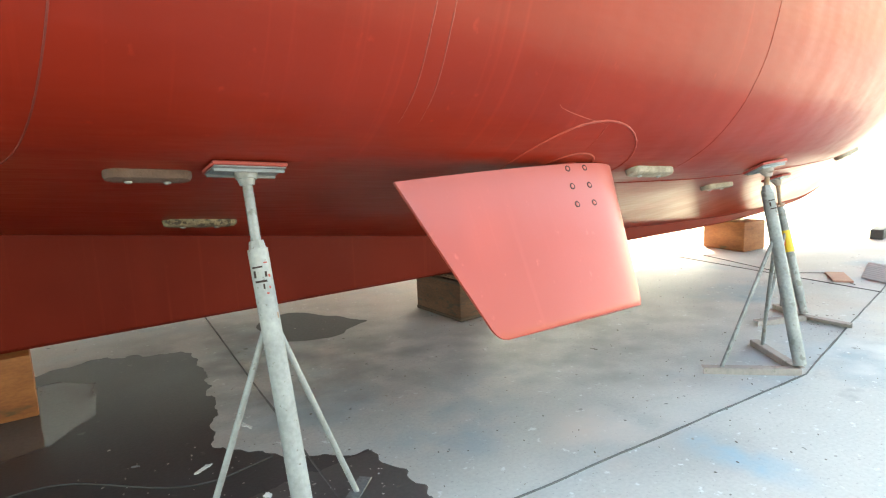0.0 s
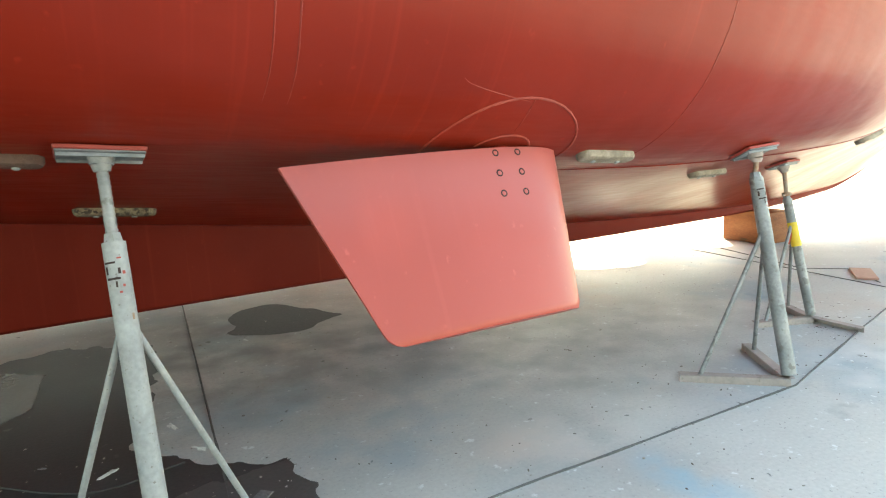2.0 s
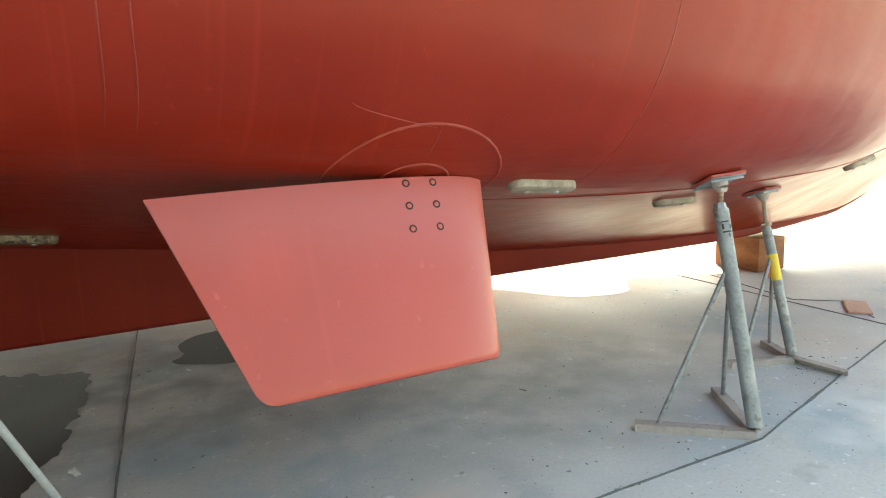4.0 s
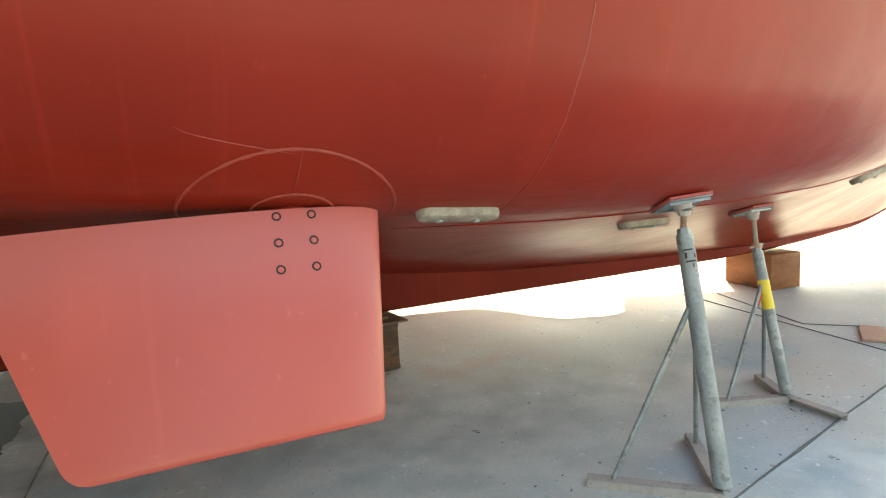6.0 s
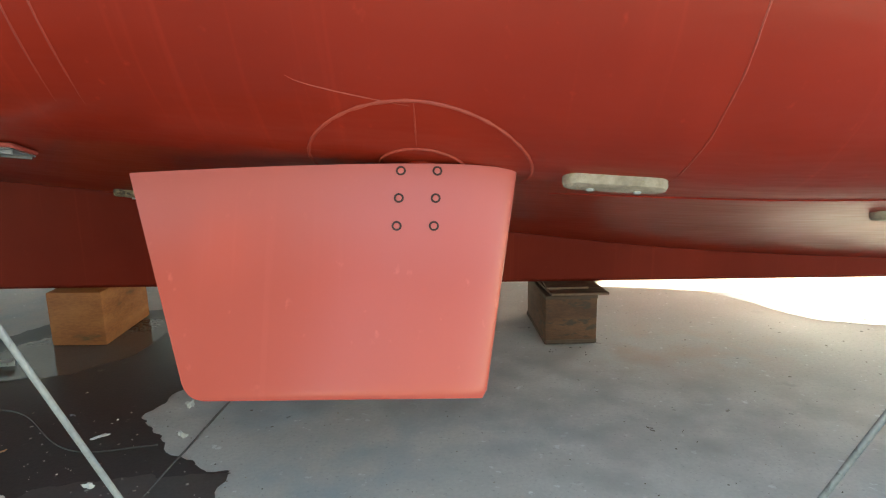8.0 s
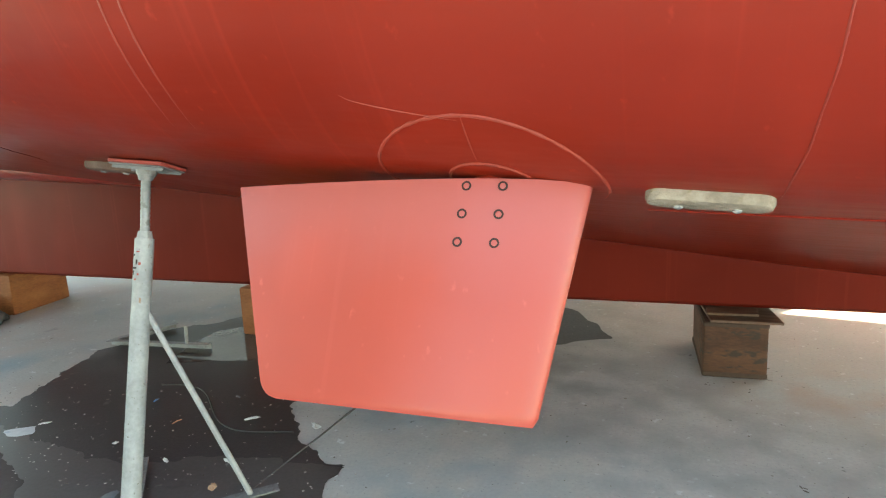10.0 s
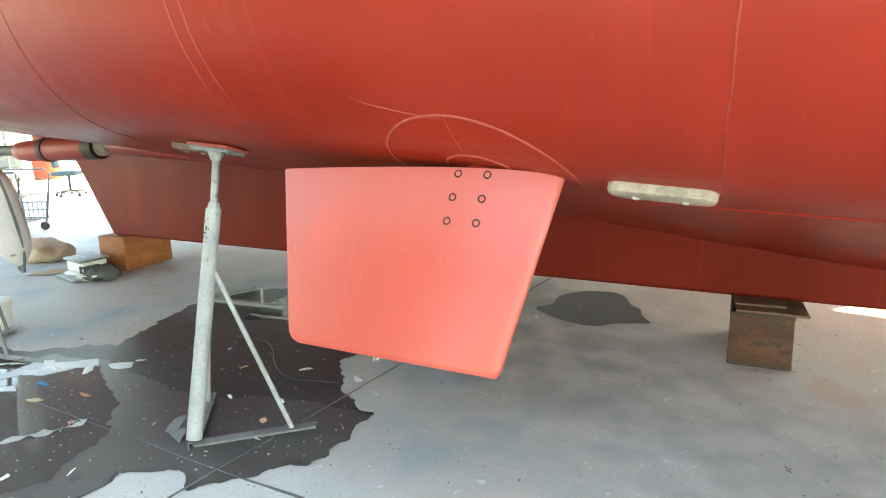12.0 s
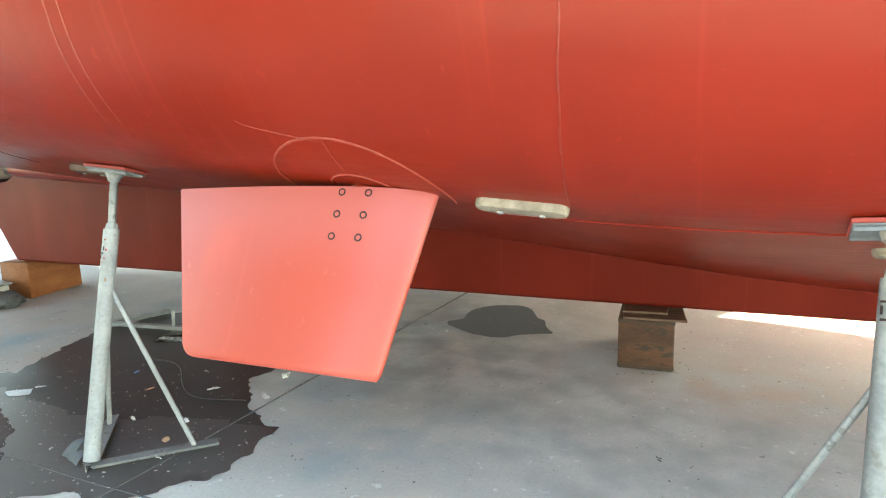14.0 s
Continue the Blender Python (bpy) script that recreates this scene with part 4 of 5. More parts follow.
RAG = surface("dark_rags", (0.05, 0.05, 0.055), (0.13, 0.13, 0.13), rough=(0.8, 0.95), big=9, fine=30)
bm = bmesh.new()
bmesh.ops.create_icosphere(bm, subdivisions=4, radius=1.0, matrix=Matrix.Translation((-2.62, 3.72, 0.03)) @ Matrix.Diagonal((0.20, 0.15, 0.10, 1)))
for v in bm.verts:
    v.co += noise.noise_vector(v.co * 9) * 0.045 + noise.noise_vector(v.co * 25) * 0.015
    v.co.z = max(v.co.z, 0.004)
tagged(finish("crumpled_rag", bm, RAG, 60), "dark crumpled rag heaped on the ground", "rag")
CARD = surface("cardboard", (0.42, 0.31, 0.21), (0.34, 0.25, 0.17), rough=(0.75, 0.9), big=4)


def flat_scrap(name, at, w, d, yaw, material, label, category, lift=0.01, seed=0):
    """A bent scrap with a torn edge lying on the ground."""
    rng = random.Random(seed)
    bm = bmesh.new()
    n = 19
    top = []
    for k in range(n):
        a = 2 * math.pi * (k + rng.uniform(-0.3, 0.3)) / n
        rr = 0.72 + 0.42 * noise.noise(Vector((1.6 * math.cos(a), 1.6 * math.sin(a), seed * 3.7))) + rng.uniform(-0.10, 0.10)
        top.append(Vector((w / 2 * rr * math.cos(a), d / 2 * rr * math.sin(a), 0.003 + lift * (0.5 + 0.5 * math.sin(a + seed)) * rng.uniform(0.6, 1))))
    mid = Vector((0, 0, lift * 0.7 + 0.003))
    vt = [bm.verts.new(p) for p in top]
    vb = [bm.verts.new(p - Vector((0, 0, 0.003))) for p in top]
    c0, c1 = bm.verts.new(mid), bm.verts.new(mid - Vector((0, 0, 0.003)))
    for k in range(n):
        j = (k + 1) % n
        bm.faces.new((c0, vt[k], vt[j]))
        bm.faces.new((c1, vb[j], vb[k]))
        bm.faces.new((vt[k], vb[k], vb[j], vt[j]))
    ob = finish(name, bm, material)
    ob.matrix_world = pose(at[0], at[1], 0.003, 0, 0, yaw)
    return tagged(ob, label, category)


flat_scrap("cardboard_scrap", (-3.35, 3.62), 0.5, 0.35, 20, CARD, "flattened torn cardboard lying on concrete", "cardboard", 0.02, 1)
SACK = surface("beige_sacking", (0.55, 0.42, 0.31), (0.44, 0.32, 0.23), rough=(0.8, 0.95), big=5)
bm = bmesh.new()
bmesh.ops.create_icosphere(bm, subdivisions=4, radius=1.0, matrix=Matrix.Translation((-4.15, 4.05, 0.06)) @ Matrix.Diagonal((0.40, 0.28, 0.14, 1)))
for v in bm.verts:
    v.co += noise.noise_vector(v.co * 5) * 0.06 + noise.noise_vector(v.co * 14) * 0.02
    v.co.z = max(v.co.z, 0.004)
tagged(finish("sack", bm, SACK, 60), "slumped beige sack lying in the yard", "sack")

# steel frame lying at the puddle
frame_ob = thing("low_trestle", (-0.5, 3.55, 0), "low angle iron trestle with a short upright, in the puddle", "trestle")
bm = bmesh.new()
angle_bar(bm, (-1.05, 3.50, 0.045), (-0.25, 3.58, 0.045), 0.05)
part("bar", bm, PALE_STEEL, frame_ob)
bm = bmesh.new()
angle_bar(bm, (-1.03, 3.53, 0.045), (-0.85, 3.95, 0.045), 0.05)
part("bar", bm, PALE_STEEL, frame_ob)
bm = bmesh.new()
rod(bm, (-0.42, 3.56, 0.04), (-0.42, 3.57, 0.17), 0.012)
part("upright", bm, PALE_STEEL, frame_ob)

# small litter on the wet ground
PAPER = surface("white_scrap", (0.70, 0.70, 0.68), (0.58, 0.58, 0.57), rough=(0.6, 0.8))
RUSTY = surface("rust_scrap", (0.42, 0.16, 0.08), (0.50, 0.30, 0.18), rough=(0.7, 0.9))
BLUE = surface("blue_plastic", (0.05, 0.16, 0.42), (0.06, 0.22, 0.40), rough=(0.4, 0.6))
SLATE = surface("grey_rubber_scrap", (0.14, 0.15, 0.17), (0.22, 0.23, 0.25), rough=(0.5, 0.7))
litter = [(-0.26, 1.47, 0.11, 0.08, PAPER, 1), (0.06, 1.72, 0.07, 0.03, RUSTY, 3), (-0.19, 1.96, 0.08, 0.035, RUSTY, 4), 
          (0.70, 1.93, 0.10, 0.06, PAPER, 6), (0.56, 2.28, 0.05, 0.03, PAPER, 7), (0.69, 2.74, 0.10, 0.05, PAPER, 8), (0.33, 2.61, 0.06, 0.04, RUSTY, 9), (0.02, 2.80, 0.055, 0.03, BLUE, 10),
          (0.20, 2.35, 0.07, 0.03, PAPER, 11), (0.85, 2.35, 0.06, 0.03, PAPER, 12), (0.92, 2.15, 0.05, 0.035, RUSTY, 13), (-0.52, 2.2, 0.14, 0.07, PAPER, 14), (-0.80, 2.15, 0.30, 0.11, PAPER, 15),
          (-1.05, 2.05, 0.22, 0.08, PAPER, 16), (-0.35, 2.42, 0.10, 0.03, PAPER, 17), (0.45, 2.95, 0.06, 0.03, SLATE, 18), (1.02, 2.00, 0.05, 0.025, PAPER, 19), (0.28, 1.30, 0.05, 0.03, PAPER, 20),
          (0.50, 1.45, 0.05, 0.02, PAPER, 21), (0.10, 1.20, 0.07, 0.03, PAPER, 22), (-0.55, 1.95, 0.12, 0.05, BLUE, 23), (-0.38, 1.80, 0.10, 0.03, CARD, 24), (0.98, 3.05, 0.12, 0.06, PAPER, 25), (1.05, 2.75, 0.09, 0.05, PAPER, 26)]
for x, y, w, d, mat, seed in litter:
    flat_scrap("litter_scrap", (x, y), w, d, seed * 47 % 180, mat, {"white_scrap": "small white scrap of plastic on wet ground", "rust_scrap": "small rusty paint flake on wet ground",
               "blue_plastic": "small blue plastic scrap on wet ground", "grey_rubber_scrap": "curled dark grey scrap by a stand", "cardboard": "small brown cardboard scrap on wet ground"}[mat.name], "litter", 0.02, seed)["group"] = "litter round the puddle"
# a twisted strip of masking tape with a loop at its end
bm = bmesh.new()
line = [Vector((-0.06 + 0.15 * u, 1.45 + 0.26 * u + 0.02 * math.sin(u * 6), 0.008)) for u in [i / 14 for i in range(15)]]
line += [Vector((0.085 + 0.04 * math.sin(a), 1.715 + 0.045 * (1 - math.cos(a)) * 0.6, 0.010 + 0.006 * math.sin(a))) for a in [0.5 + 5.2 * k / 12 for k in range(13)]]
rows = []
for i, p in enumerate(line):
    d = (line[min(i + 1, len(line) - 1)] - line[max(i - 1, 0)]).normalized()
    side = Vector((-d.y, d.x, 0))
    w = 0.006 + 0.020 * abs(math.sin(math.pi * min(1, i / 14))) * (1 if i < 15 else 0) + (0.006 if i >= 15 else 0)
    tilt = 0.012 * math.sin(i * 0.9)
    rows.append([p + side * w + Vector((0, 0, max(-0.004, tilt))), p + Vector((0, 0, 0.006)), p - side * w + Vector((0, 0, max(-0.004, -tilt)))])
loft(bm, rows)
bmesh.ops.solidify(bm, geom=list(bm.faces), thickness=0.0012)
tagged(finish("masking_tape", bm, PAPER, 60), "twisted strip of white masking tape on wet concrete", "tape", "litter round the puddle")
# a stiff rubber flap standing against the foot of the stand
bm = bmesh.new()
for base, tip, w in (((0.60, 1.86, 0.003), (0.66, 1.93, 0.085), 0.05), ((0.66, 1.84, 0.003), (0.74, 1.88, 0.055), 0.045)):
    b0, t0 = Vector(base), Vector(tip)
    rows = []
    for i in range(7):
        u = i / 6
        c = b0.lerp(t0, u) + Vector((0, 0, 0.02 * math.sin(math.pi * u)))
        ww = w * (1 - 0.8 * u ** 1.5)
        rows.append([c + Vector((-ww, 0.3 * ww, 0)), c + Vector((0, 0, 0.008 * (1 - u))), c + Vector((ww, -0.3 * ww, 0))])
    loft(bm, rows)
bmesh.ops.solidify(bm, geom=list(bm.faces), thickness=0.004)
tagged(finish("rubber_scrap", bm, SLATE, 50), "curled slate grey rubber scrap by a boat stand", "litter", "litter round the puddle")
# flakes of old paint strewn over the wet ground
rng = random.Random(31)
bm = bmesh.new()
for k in range(190):
    cx, cy, sx, sy = ((0.95, 2.05, 0.22, 0.25), (0.25, 1.45, 0.35, 0.2), (-0.5, 2.1, 0.35, 0.2), (0.3, 2.4, 0.5, 0.35))[k % 4]
    x, y, r0 = rng.gauss(cx, sx), rng.gauss(cy, sy), rng.uniform(0.002, 0.0055) * (2.2 if rng.random() < 0.10 else 1.0)
    a0, tilt = rng.uniform(0, 6.3), rng.uniform(-0.3, 0.3)
    ring = [bm.verts.new((x + r0 * rng.uniform(0.6, 1.5) * math.cos(a0 + q * 1.2566), y + r0 * rng.uniform(0.6, 1.2) * math.sin(a0 + q * 1.2566), 0.0068 + r0 * tilt * math.cos(q * 1.2566))) for q in range(5)]
    top = bm.verts.new((x, y, 0.0085 + r0 * 0.2))
    for q in range(5):
        bm.faces.new((ring[q], ring[(q + 1) % 5], top))
tagged(finish("paint_flakes", bm, surface("pale_flakes", (0.60, 0.59, 0.57), (0.42, 0.36, 0.31), rough=(0.6, 0.8), big=4, fine=30)), "pale paint flakes strewn over wet concrete", "paint flakes", kind="stuff")
rng = random.Random(5)
bm = bmesh.new()
for k in range(900):
    wet = k < 420
    x, y = (rng.uniform(-1.4, 1.3), rng.uniform(1.1, 3.0)) if wet else (rng.uniform(0.8, 7.0), rng.uniform(1.0, 4.6))
    sz = rng.uniform(0.0015, 0.006) * (1.2 if rng.random() < 0.15 else 0.8)
    bmesh.ops.create_icosphere(bm, subdivisions=1, radius=sz, matrix=Matrix.Translation((x, y, 0.004)) @ Matrix.Rotation(rng.uniform(0, 3), 4, 'Z') @ Matrix.Diagonal((rng.uniform(0.7, 2.2), 1, 0.5, 1)))
CRUMB = surface("crumbs", (0.50, 0.47, 0.43), (0.14, 0.12, 0.11), rough=(0.7, 0.9), big=2.5, fine=9)
tagged(finish("grit", bm, CRUMB), "scattered grit and paint flakes on the concrete", "grit", kind="stuff")

# dark crumbs fallen round the stand feet
rng = random.Random(9)
bm = bmesh.new()
for cx, cy, count, spread in ((3.73, 1.75, 26, 0.3), (3.45, 2.2, 14, 0.25), (4.8, 2.1, 60, 0.22), (0.85, 1.95, 60, 0.3), (3.25, 2.66, 8, 0.1), (1.5, 3.9, 8, 0.3), (3.0, 3.8, 24, 0.2), (2.3, 2.0, 40, 0.5)):
    for _ in range(count):
        x, y, sz = rng.gauss(cx, spread), rng.gauss(cy, spread), rng.uniform(0.0012, 0.0045)
        bmesh.ops.create_icosphere(bm, subdivisions=1, radius=sz, matrix=Matrix.Translation((x, y, 0.004)) @ Matrix.Rotation(rng.uniform(0, 3), 4, 'Z') @ Matrix.Diagonal((rng.uniform(0.6, 3.6), 1, 0.6, 1)))
tagged(finish("crumbs", bm, surface("dark_crumbs", (0.07, 0.06, 0.05), (0.16, 0.13, 0.11), rough=(0.8, 0.95), big=8, fine=30)), "dark crumbs and rust flakes round the stands", "grit", kind="stuff")

# thin cable lying across the wet ground
bm = bmesh.new()
tube(bm, [(-0.12 + 1.1 * u, 3.0 - 0.40 * u + 0.10 * math.sin(u * 7), 0.008) for u in [i / 30 for i in range(31)]], 0.0042, 6)
tagged(finish("cable", bm, RUBBER, 60), "thin dark cable lying across wet concrete", "cable")

# ---- the yard beyond the stern ----
tub("drum", (-14.9, 10.5, 0), 0.35, 0.68, ORANGE, "orange plastic drum standing in the yard", "drum", taper=0.97)
tub("plastic_tub", (-6.75, 4.3, 0), 0.30, 0.42, BLUE, "blue plastic tub with red things in it", "tub")
bm = bmesh.new()
bmesh.ops.create_icosphere(bm, subdivisions=3, radius=1.0, matrix=Matrix.Translation((-6.75, 4.3, 0.42)) @ Matrix.Diagonal((0.26, 0.26, 0.10, 1)))
for v in bm.verts:
    v.co += noise.noise_vector(v.co * 8) * 0.04
tagged(finish("red_rag", bm, RED_WOOD, 60), "bunched red rag lying in a tub", "rag")

# tube trolley
trolley = thing("trolley", (-5.8, 4.8, 0), "grey steel tube trolley with wire shelves", "trolley")
CART = surface("dull_steel_tube", (0.09, 0.095, 0.10), (0.14, 0.14, 0.145), rough=(0.4, 0.6), metal=0.4)
tm = pose(-6.3, 4.75, 0, 0, 0, 25)
for y in (-0.3, 0.3):
    bm = bmesh.new()
    tube(bm, [tm @ Vector(p) for p in ((-0.6, y, 0.12), (-0.62, y, 0.80), (-0.56, y, 0.86), (0.54, y, 0.86), (0.60, y, 0.80), (0.45, y, 0.12))], 0.014, 8)
    part("side_frame", bm, CART, trolley)
for z in (0.18, 0.52):
    bm = bmesh.new()
    for k in range(17):
        rod(bm, tm @ Vector((-0.6 + 0.068 * k, -0.3, z)), tm @ Vector((-0.6 + 0.068 * k, 0.3, z)), 0.005, n=6)
        rod(bm, tm @ Vector((-0.6 + 0.068 * k, -0.3, z)), tm @ Vector((-0.6 + 0.068 * k, -0.3, z + 0.22)), 0.005, n=6)
        rod(bm, tm @ Vector((-0.6 + 0.068 * k, 0.3, z)), tm @ Vector((-0.6 + 0.068 * k, 0.3, z + 0.22)), 0.005, n=6)
    for y in (-0.3, 0.3):
        for dz in (0.11, 0.22):
            rod(bm, tm @ Vector((-0.6, y, z + dz)), tm @ Vector((0.5, y, z + dz)), 0.007, n=6)
    for y in (-0.3, -0.1, 0.1, 0.3):
        rod(bm, tm @ Vector((-0.6, y, z)), tm @ Vector((0.5, y, z)), 0.007, n=6)
    part("wire_shelf", bm, CART, trolley)
for x in (-0.55, 0.42):
    for y in (-0.3, 0.3):
        bm = bmesh.new()
        lathe(bm, [(0.02, -0.018), (0.058, -0.016), (0.06, 0), (0.058, 0.016), (0.02, 0.018)], tm @ Matrix.Translation((x, y, 0.061)) @ pose(0, 0, 0, 90), 18)
        part("wheel", bm, RUBBER, trolley)

# office chair
chair = thing("office_chair", (-9.9, 8.0, 0), "dark blue-grey swivel office chair in the open yard", "chair")
CLOTH = surface("blue_grey_cloth", (0.06, 0.09, 0.11), (0.09, 0.12, 0.14), rough=(0.8, 0.95))
bm = bmesh.new()
box(bm, (0.48, 0.46, 0.09), pose(-9.9, 8.0, 0.47, 0, 0, 30), 0.035, 3)
part("seat", bm, CLOTH, chair)
bm = bmesh.new()
box(bm, (0.07, 0.44, 0.55), pose(-10.08, 7.9, 0.86, 0, -10, 30), 0.03, 3)
part("backrest", bm, CLOTH, chair)
bm = bmesh.new()
rod(bm, (-9.9, 8.0, 0.10), (-9.9, 8.0, 0.44), 0.025)
part("column", bm, STEEL, chair)
for k in range(5):
    a = radians(72 * k)
    bm = bmesh.new()
    tube(bm, [(-9.9, 8.0, 0.12), (-9.9 + 0.28 * math.cos(a), 8.0 + 0.28 * math.sin(a), 0.075)], 0.018, 8)
    leg = part("leg", bm, RUBBER, chair)
    bm = bmesh.new()
    bmesh.ops.create_icosphere(bm, subdivisions=2, radius=0.032, matrix=Matrix.Translation((-9.9 + 0.28 * math.cos(a), 8.0 + 0.28 * math.sin(a), 0.033)))
    part("castor", bm, RUBBER, leg)

# white motor boats laid up further off
GEL = surface("aged_gelcoat", (0.42, 0.45, 0.46), (0.34, 0.37, 0.39), rough=(0.25, 0.4))
TINT = surface("tinted_glass", (0.03, 0.04, 0.05), (0.05, 0.06, 0.07), rough=(0.05, 0.15))


def motor_boat(at, yaw, length, label):
    mb = thing("motor_boat", at, label, "boat", "white motor boats laid up in the yard")
    m = Matrix.Translation(at) @ pose(0, 0, 0, 0, 0, yaw)
    w = length * 0.16
    bm = bmesh.new()
    rows = []
    for i in range(19):
        u = i / 18
        b = w * (1 - max(0, (u - 0.45) / 0.55) ** 2.2) + 0.02
        keel_z = 0.55 + 0.9 * max(0, (u - 0.6) / 0.4) ** 2
        sh = 1.75 + 0.35 * u
        x = length * (u - 0.5)
        half = [(x, 0, keel_z), (x, -b * 0.8, keel_z + 0.35), (x, -b * 0.95, keel_z + 0.6), (x + 0.3 * u, -b, sh)]
        rows.append([m @ Vector((p[0], -p[1], p[2])) for p in half[::-1]] + [m @ Vector(p) for p in half[1:]])
    vs = loft(bm, rows, closed=True)
    bm.faces.new(vs[0])
    bm.faces.new(vs[-1][::-1])
    part("hull", bm, GEL, mb)
    bm = bmesh.new()
    rows = []
    for x, z, b in ((-0.30, 1.75, 0.8), (-0.28, 2.75, 0.7), (0.08, 2.75, 0.62), (0.22, 1.95, 0.7)):
        rows.append([m @ Vector((x * length, -w * b, z)), m @ Vector((x * length, w * b, z))])
    v4 = [[bm.verts.new(p) for p in r] for r in rows]
    for k in range(4):
        bm.faces.new((v4[k][0], v4[(k + 1) % 4][0], v4[(k + 1) % 4][1], v4[k][1]))
    for side in (0, 1):
        bm.faces.new([v4[k][side] for k in range(4)])
    cabin = part("cabin", bm, GEL, mb)
    for k in range(3):
        for side in (-1, 1):
            bm = bmesh.new()
            box(bm, (length * 0.085, 0.02, 0.42), m @ Matrix.Translation((length * (-0.22 + 0.11 * k), side * w * 0.745, 2.32)), 0.008, 1)
            part("window", bm, TINT, cabin)
    bm = bmesh.new()
    tube(bm, [m @ Vector((length * (0.1 + 0.38 * u), -w * (0.95 - 0.9 * max(0, u) ** 2.5), 2.5 + 0.15 * u)) for u in [i / 10 for i in range(11)]], 0.016, 6)
    rail = part("rail", bm, GALV, mb)
    for k in range(5):
        u = k / 4
        p = Vector((length * (0.1 + 0.38 * u), -w * (0.95 - 0.9 * u ** 2.5), 2.5 + 0.15 * u))
        bm = bmesh.new()
        rod(bm, m @ p, m @ (p - Vector((0, 0, 0.62))), 0.012, n=6)
        part("stanchion", bm, GALV, rail)
    for x in (-0.3, 0.15):
        bm = bmesh.new()
        box(bm, (0.25, w * 1.6, 0.5), m @ Matrix.Translation((length * x, 0, 0.25)), 0.02, 1)
        part("cradle", bm, GALV, mb)
    return mb


motor_boat((-17.5, 8.5, 0), 70, 8.5, "white motor boat laid up on a cradle in the yard")
motor_boat((-22.0, 15.5, 0), 100, 9.5, "white motor boat further off on a cradle")

# stands on the far side of the hull
far_stand = boat_stand((0.3, 2.0), [(0.68, 2.35), (-0.08, 2.35)], (0.3, 2.20, 1.05), (0.3, 2.28, 1.36), "grey boat stand on the far side of the hull", GALV, PALE_STEEL)
far_stand.matrix_world = Matrix.Translation((0, 2 * YC, 0)) @ pose(0, 0, 0, 0, 0, 180) @ Matrix.Translation((-0.6, 0, 0)) @ far_stand.matrix_world

# flat oddments under and beside the crate
for x, y, w, d, z, yaw, mat in ((-2.86, 3.60, 0.42, 0.20, 0.012, -12, GALV), (-2.66, 3.62, 0.20, 0.12, 0.03, 30, WHITE), (-2.55, 3.64, 0.16, 0.12, 0.02, -25, RUBBER), (-2.72, 3.66, 0.13, 0.10, 0.075, 15, RUBBER)):
    bm = bmesh.new()
    box(bm, (w, d, z * 1.6), Matrix.Translation((0, 0, z * 0.8)), 0.004, 1)
    for v in bm.verts:
        v.co += noise.noise_vector(v.co * 12 + Vector((x, y, 0))) * 0.012
        v.co.z = max(0.0, v.co.z)
    ob = finish("oddment", bm, mat, 30)
    ob.matrix_world = pose(x, y, 0.003, 0, 0, yaw)
    tagged(ob, "flat worn offcut dropped beside a crate", "offcut", "oddments beside the crate")

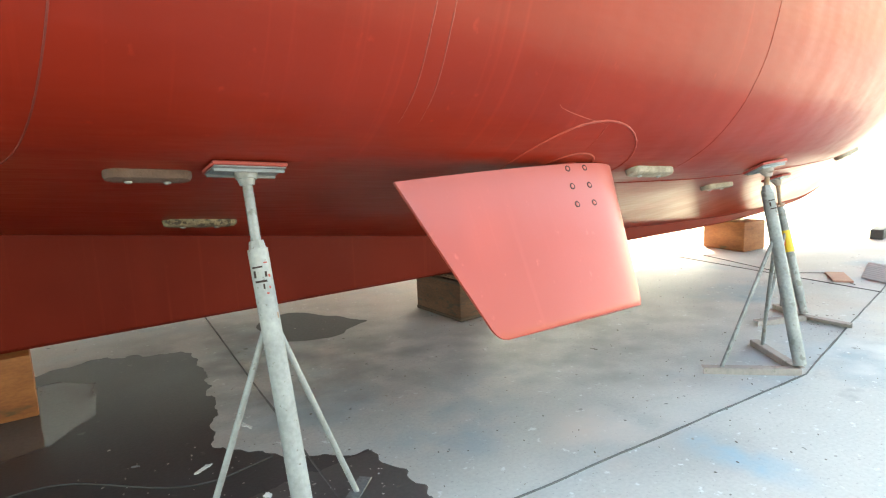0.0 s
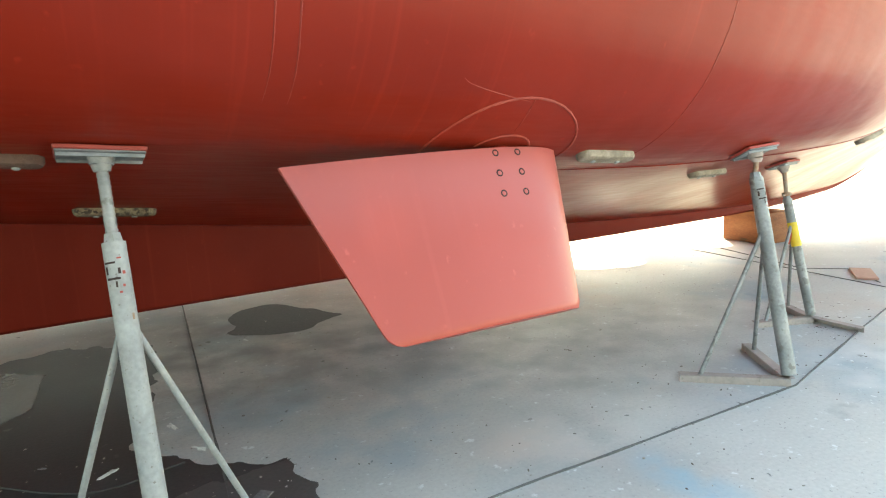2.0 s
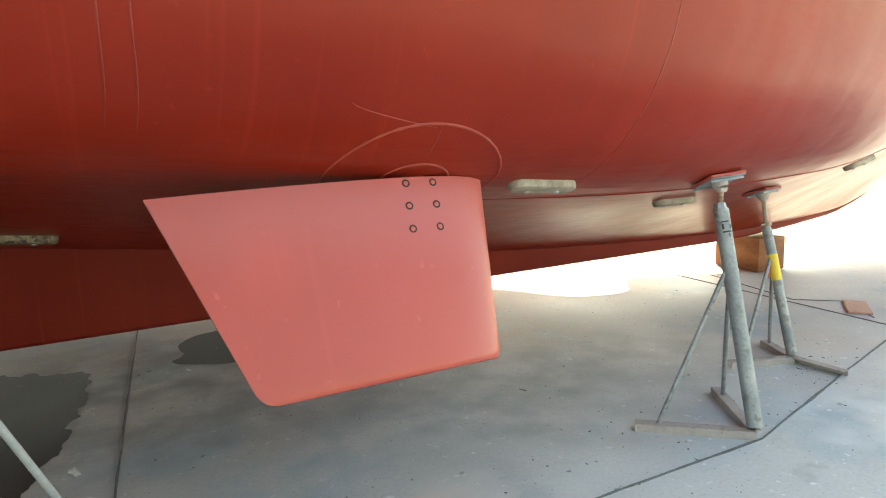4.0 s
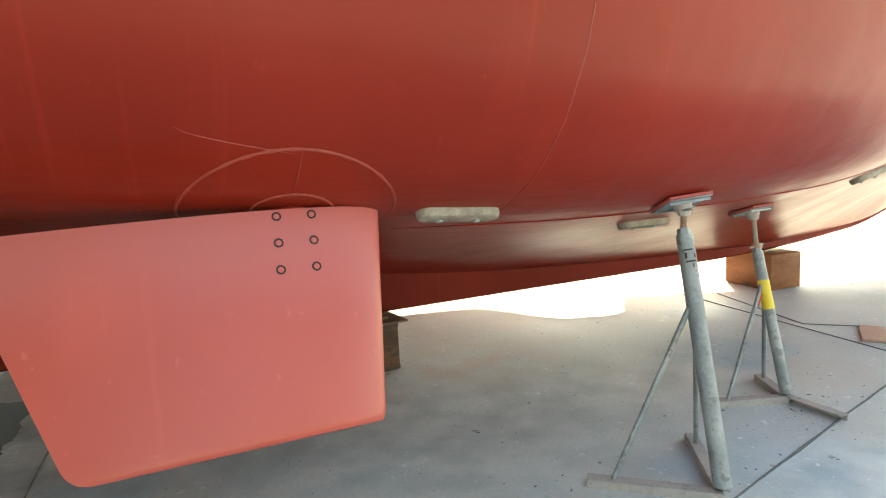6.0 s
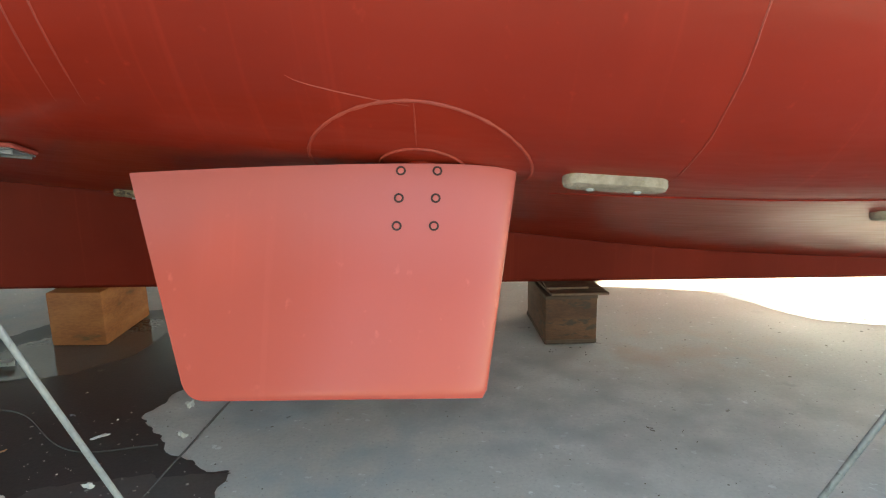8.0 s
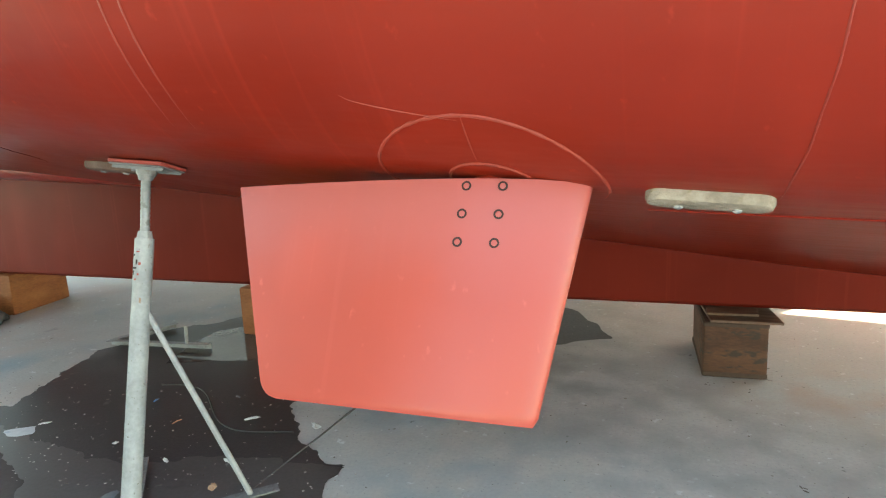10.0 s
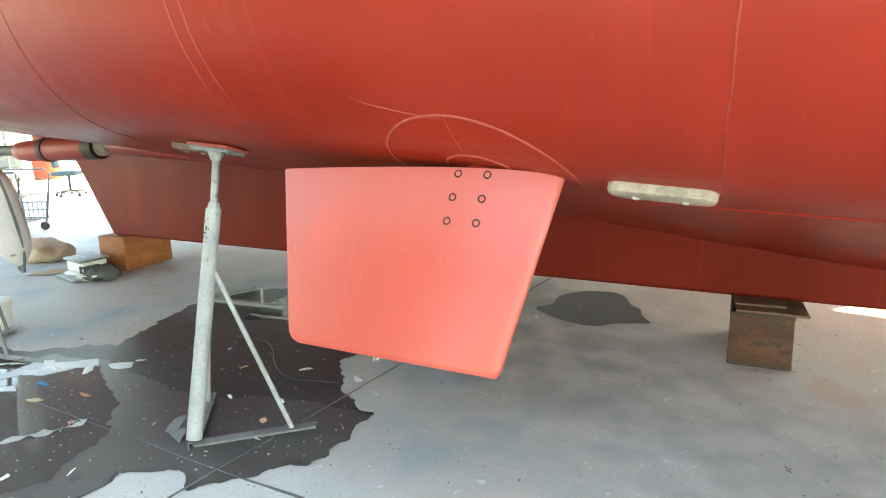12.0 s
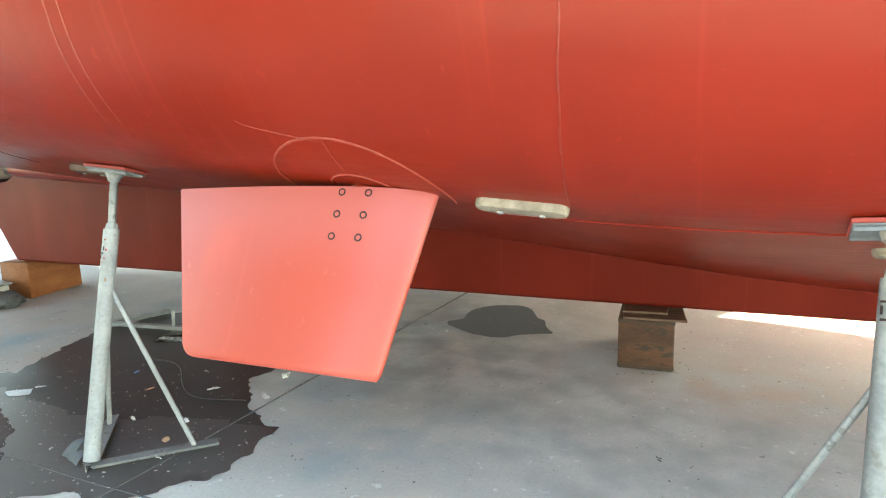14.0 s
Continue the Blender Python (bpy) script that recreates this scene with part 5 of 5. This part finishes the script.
# tube rack and a white table in the glare beyond
rack = thing("steel_rack", (-11.0, 6.2, 0), "grey steel tube rack standing in the yard", "rack")
rm = pose(-11.0, 6.4, 0, 0, 0, 115)
for x in (-1.1, 0.0, 1.1):
    for y in (-0.35, 0.35):
        bm = bmesh.new()
        rod(bm, rm @ Vector((x, y, 0)), rm @ Vector((x, y, 1.9)), 0.025, n=8)
        part("post", bm, CART, rack)
for z in (0.5, 1.15, 1.8):
    bm = bmesh.new()
    for y in (-0.35, 0.35):
        rod(bm, rm @ Vector((-1.1, y, z)), rm @ Vector((1.1, y, z)), 0.02, n=8)
    for k in range(5):
        rod(bm, rm @ Vector((-1.1 + 0.55 * k, -0.35, z)), rm @ Vector((-1.1 + 0.55 * k, 0.35, z)), 0.016, n=8)
    part("shelf_frame", bm, CART, rack)
bm = bmesh.new()
rod(bm, rm @ Vector((-1.1, -0.35, 0.1)), rm @ Vector((0, -0.35, 1.75)), 0.015, n=8)
rod(bm, rm @ Vector((0, -0.35, 0.1)), rm @ Vector((1.1, -0.35, 1.75)), 0.015, n=8)
part("cross_brace", bm, CART, rack)
table_ob = thing("work_table", (-8.3, 5.6, 0), "white topped folding work table in the yard", "table")
wm = pose(-8.3, 5.5, 0, 0, 0, 20)
bm = bmesh.new()
box(bm, (1.3, 0.65, 0.035), wm @ Matrix.Translation((0, 0, 0.72)), 0.008, 1)
part("tabletop", bm, WHITE, table_ob)
for x in (-0.55, 0.55):
    for y in (-0.26, 0.26):
        bm = bmesh.new()
        rod(bm, wm @ Vector((x, y, 0)), wm @ Vector((x * 0.9, y, 0.71)), 0.014, n=8)
        part("leg", bm, CART, table_ob)

# corrugated sheet, a board and a beam beyond the bow stand
bm = bmesh.new()
rows = []
for k in range(49):
    u = k / 48
    z = 0.014 + 0.010 * math.sin(u * 2 * math.pi * 9)
    rows.append([(6.30 + 0.75 * u, 2.12 + 0.25 * u, z), (6.45 + 0.75 * u, 2.52 + 0.25 * u, z)])
vs = loft(bm, rows)
bmesh.ops.solidify(bm, geom=list(bm.faces), thickness=0.003)
tagged(finish("corrugated_sheet", bm, WHITE, 60), "pale corrugated sheet lying on the concrete", "sheet")
bm = bmesh.new()
box(bm, (0.38, 0.16, 0.018), pose(6.33, 2.66, 0.011, 0, 0, 35), 0.003, 1)
tagged(finish("board", bm, surface("reddish_board", (0.48, 0.27, 0.20), (0.38, 0.20, 0.15), rough=(0.6, 0.8), big=4)), "reddish offcut board lying on the concrete", "board")
bm = bmesh.new()
box(bm, (1.4, 0.14, 0.12), pose(9.4, 3.45, 0.062, 0, 0, 12), 0.008, 1)
tagged(finish("beam", bm, RUBBER), "dark beam lying on the ground past the bow", "beam")
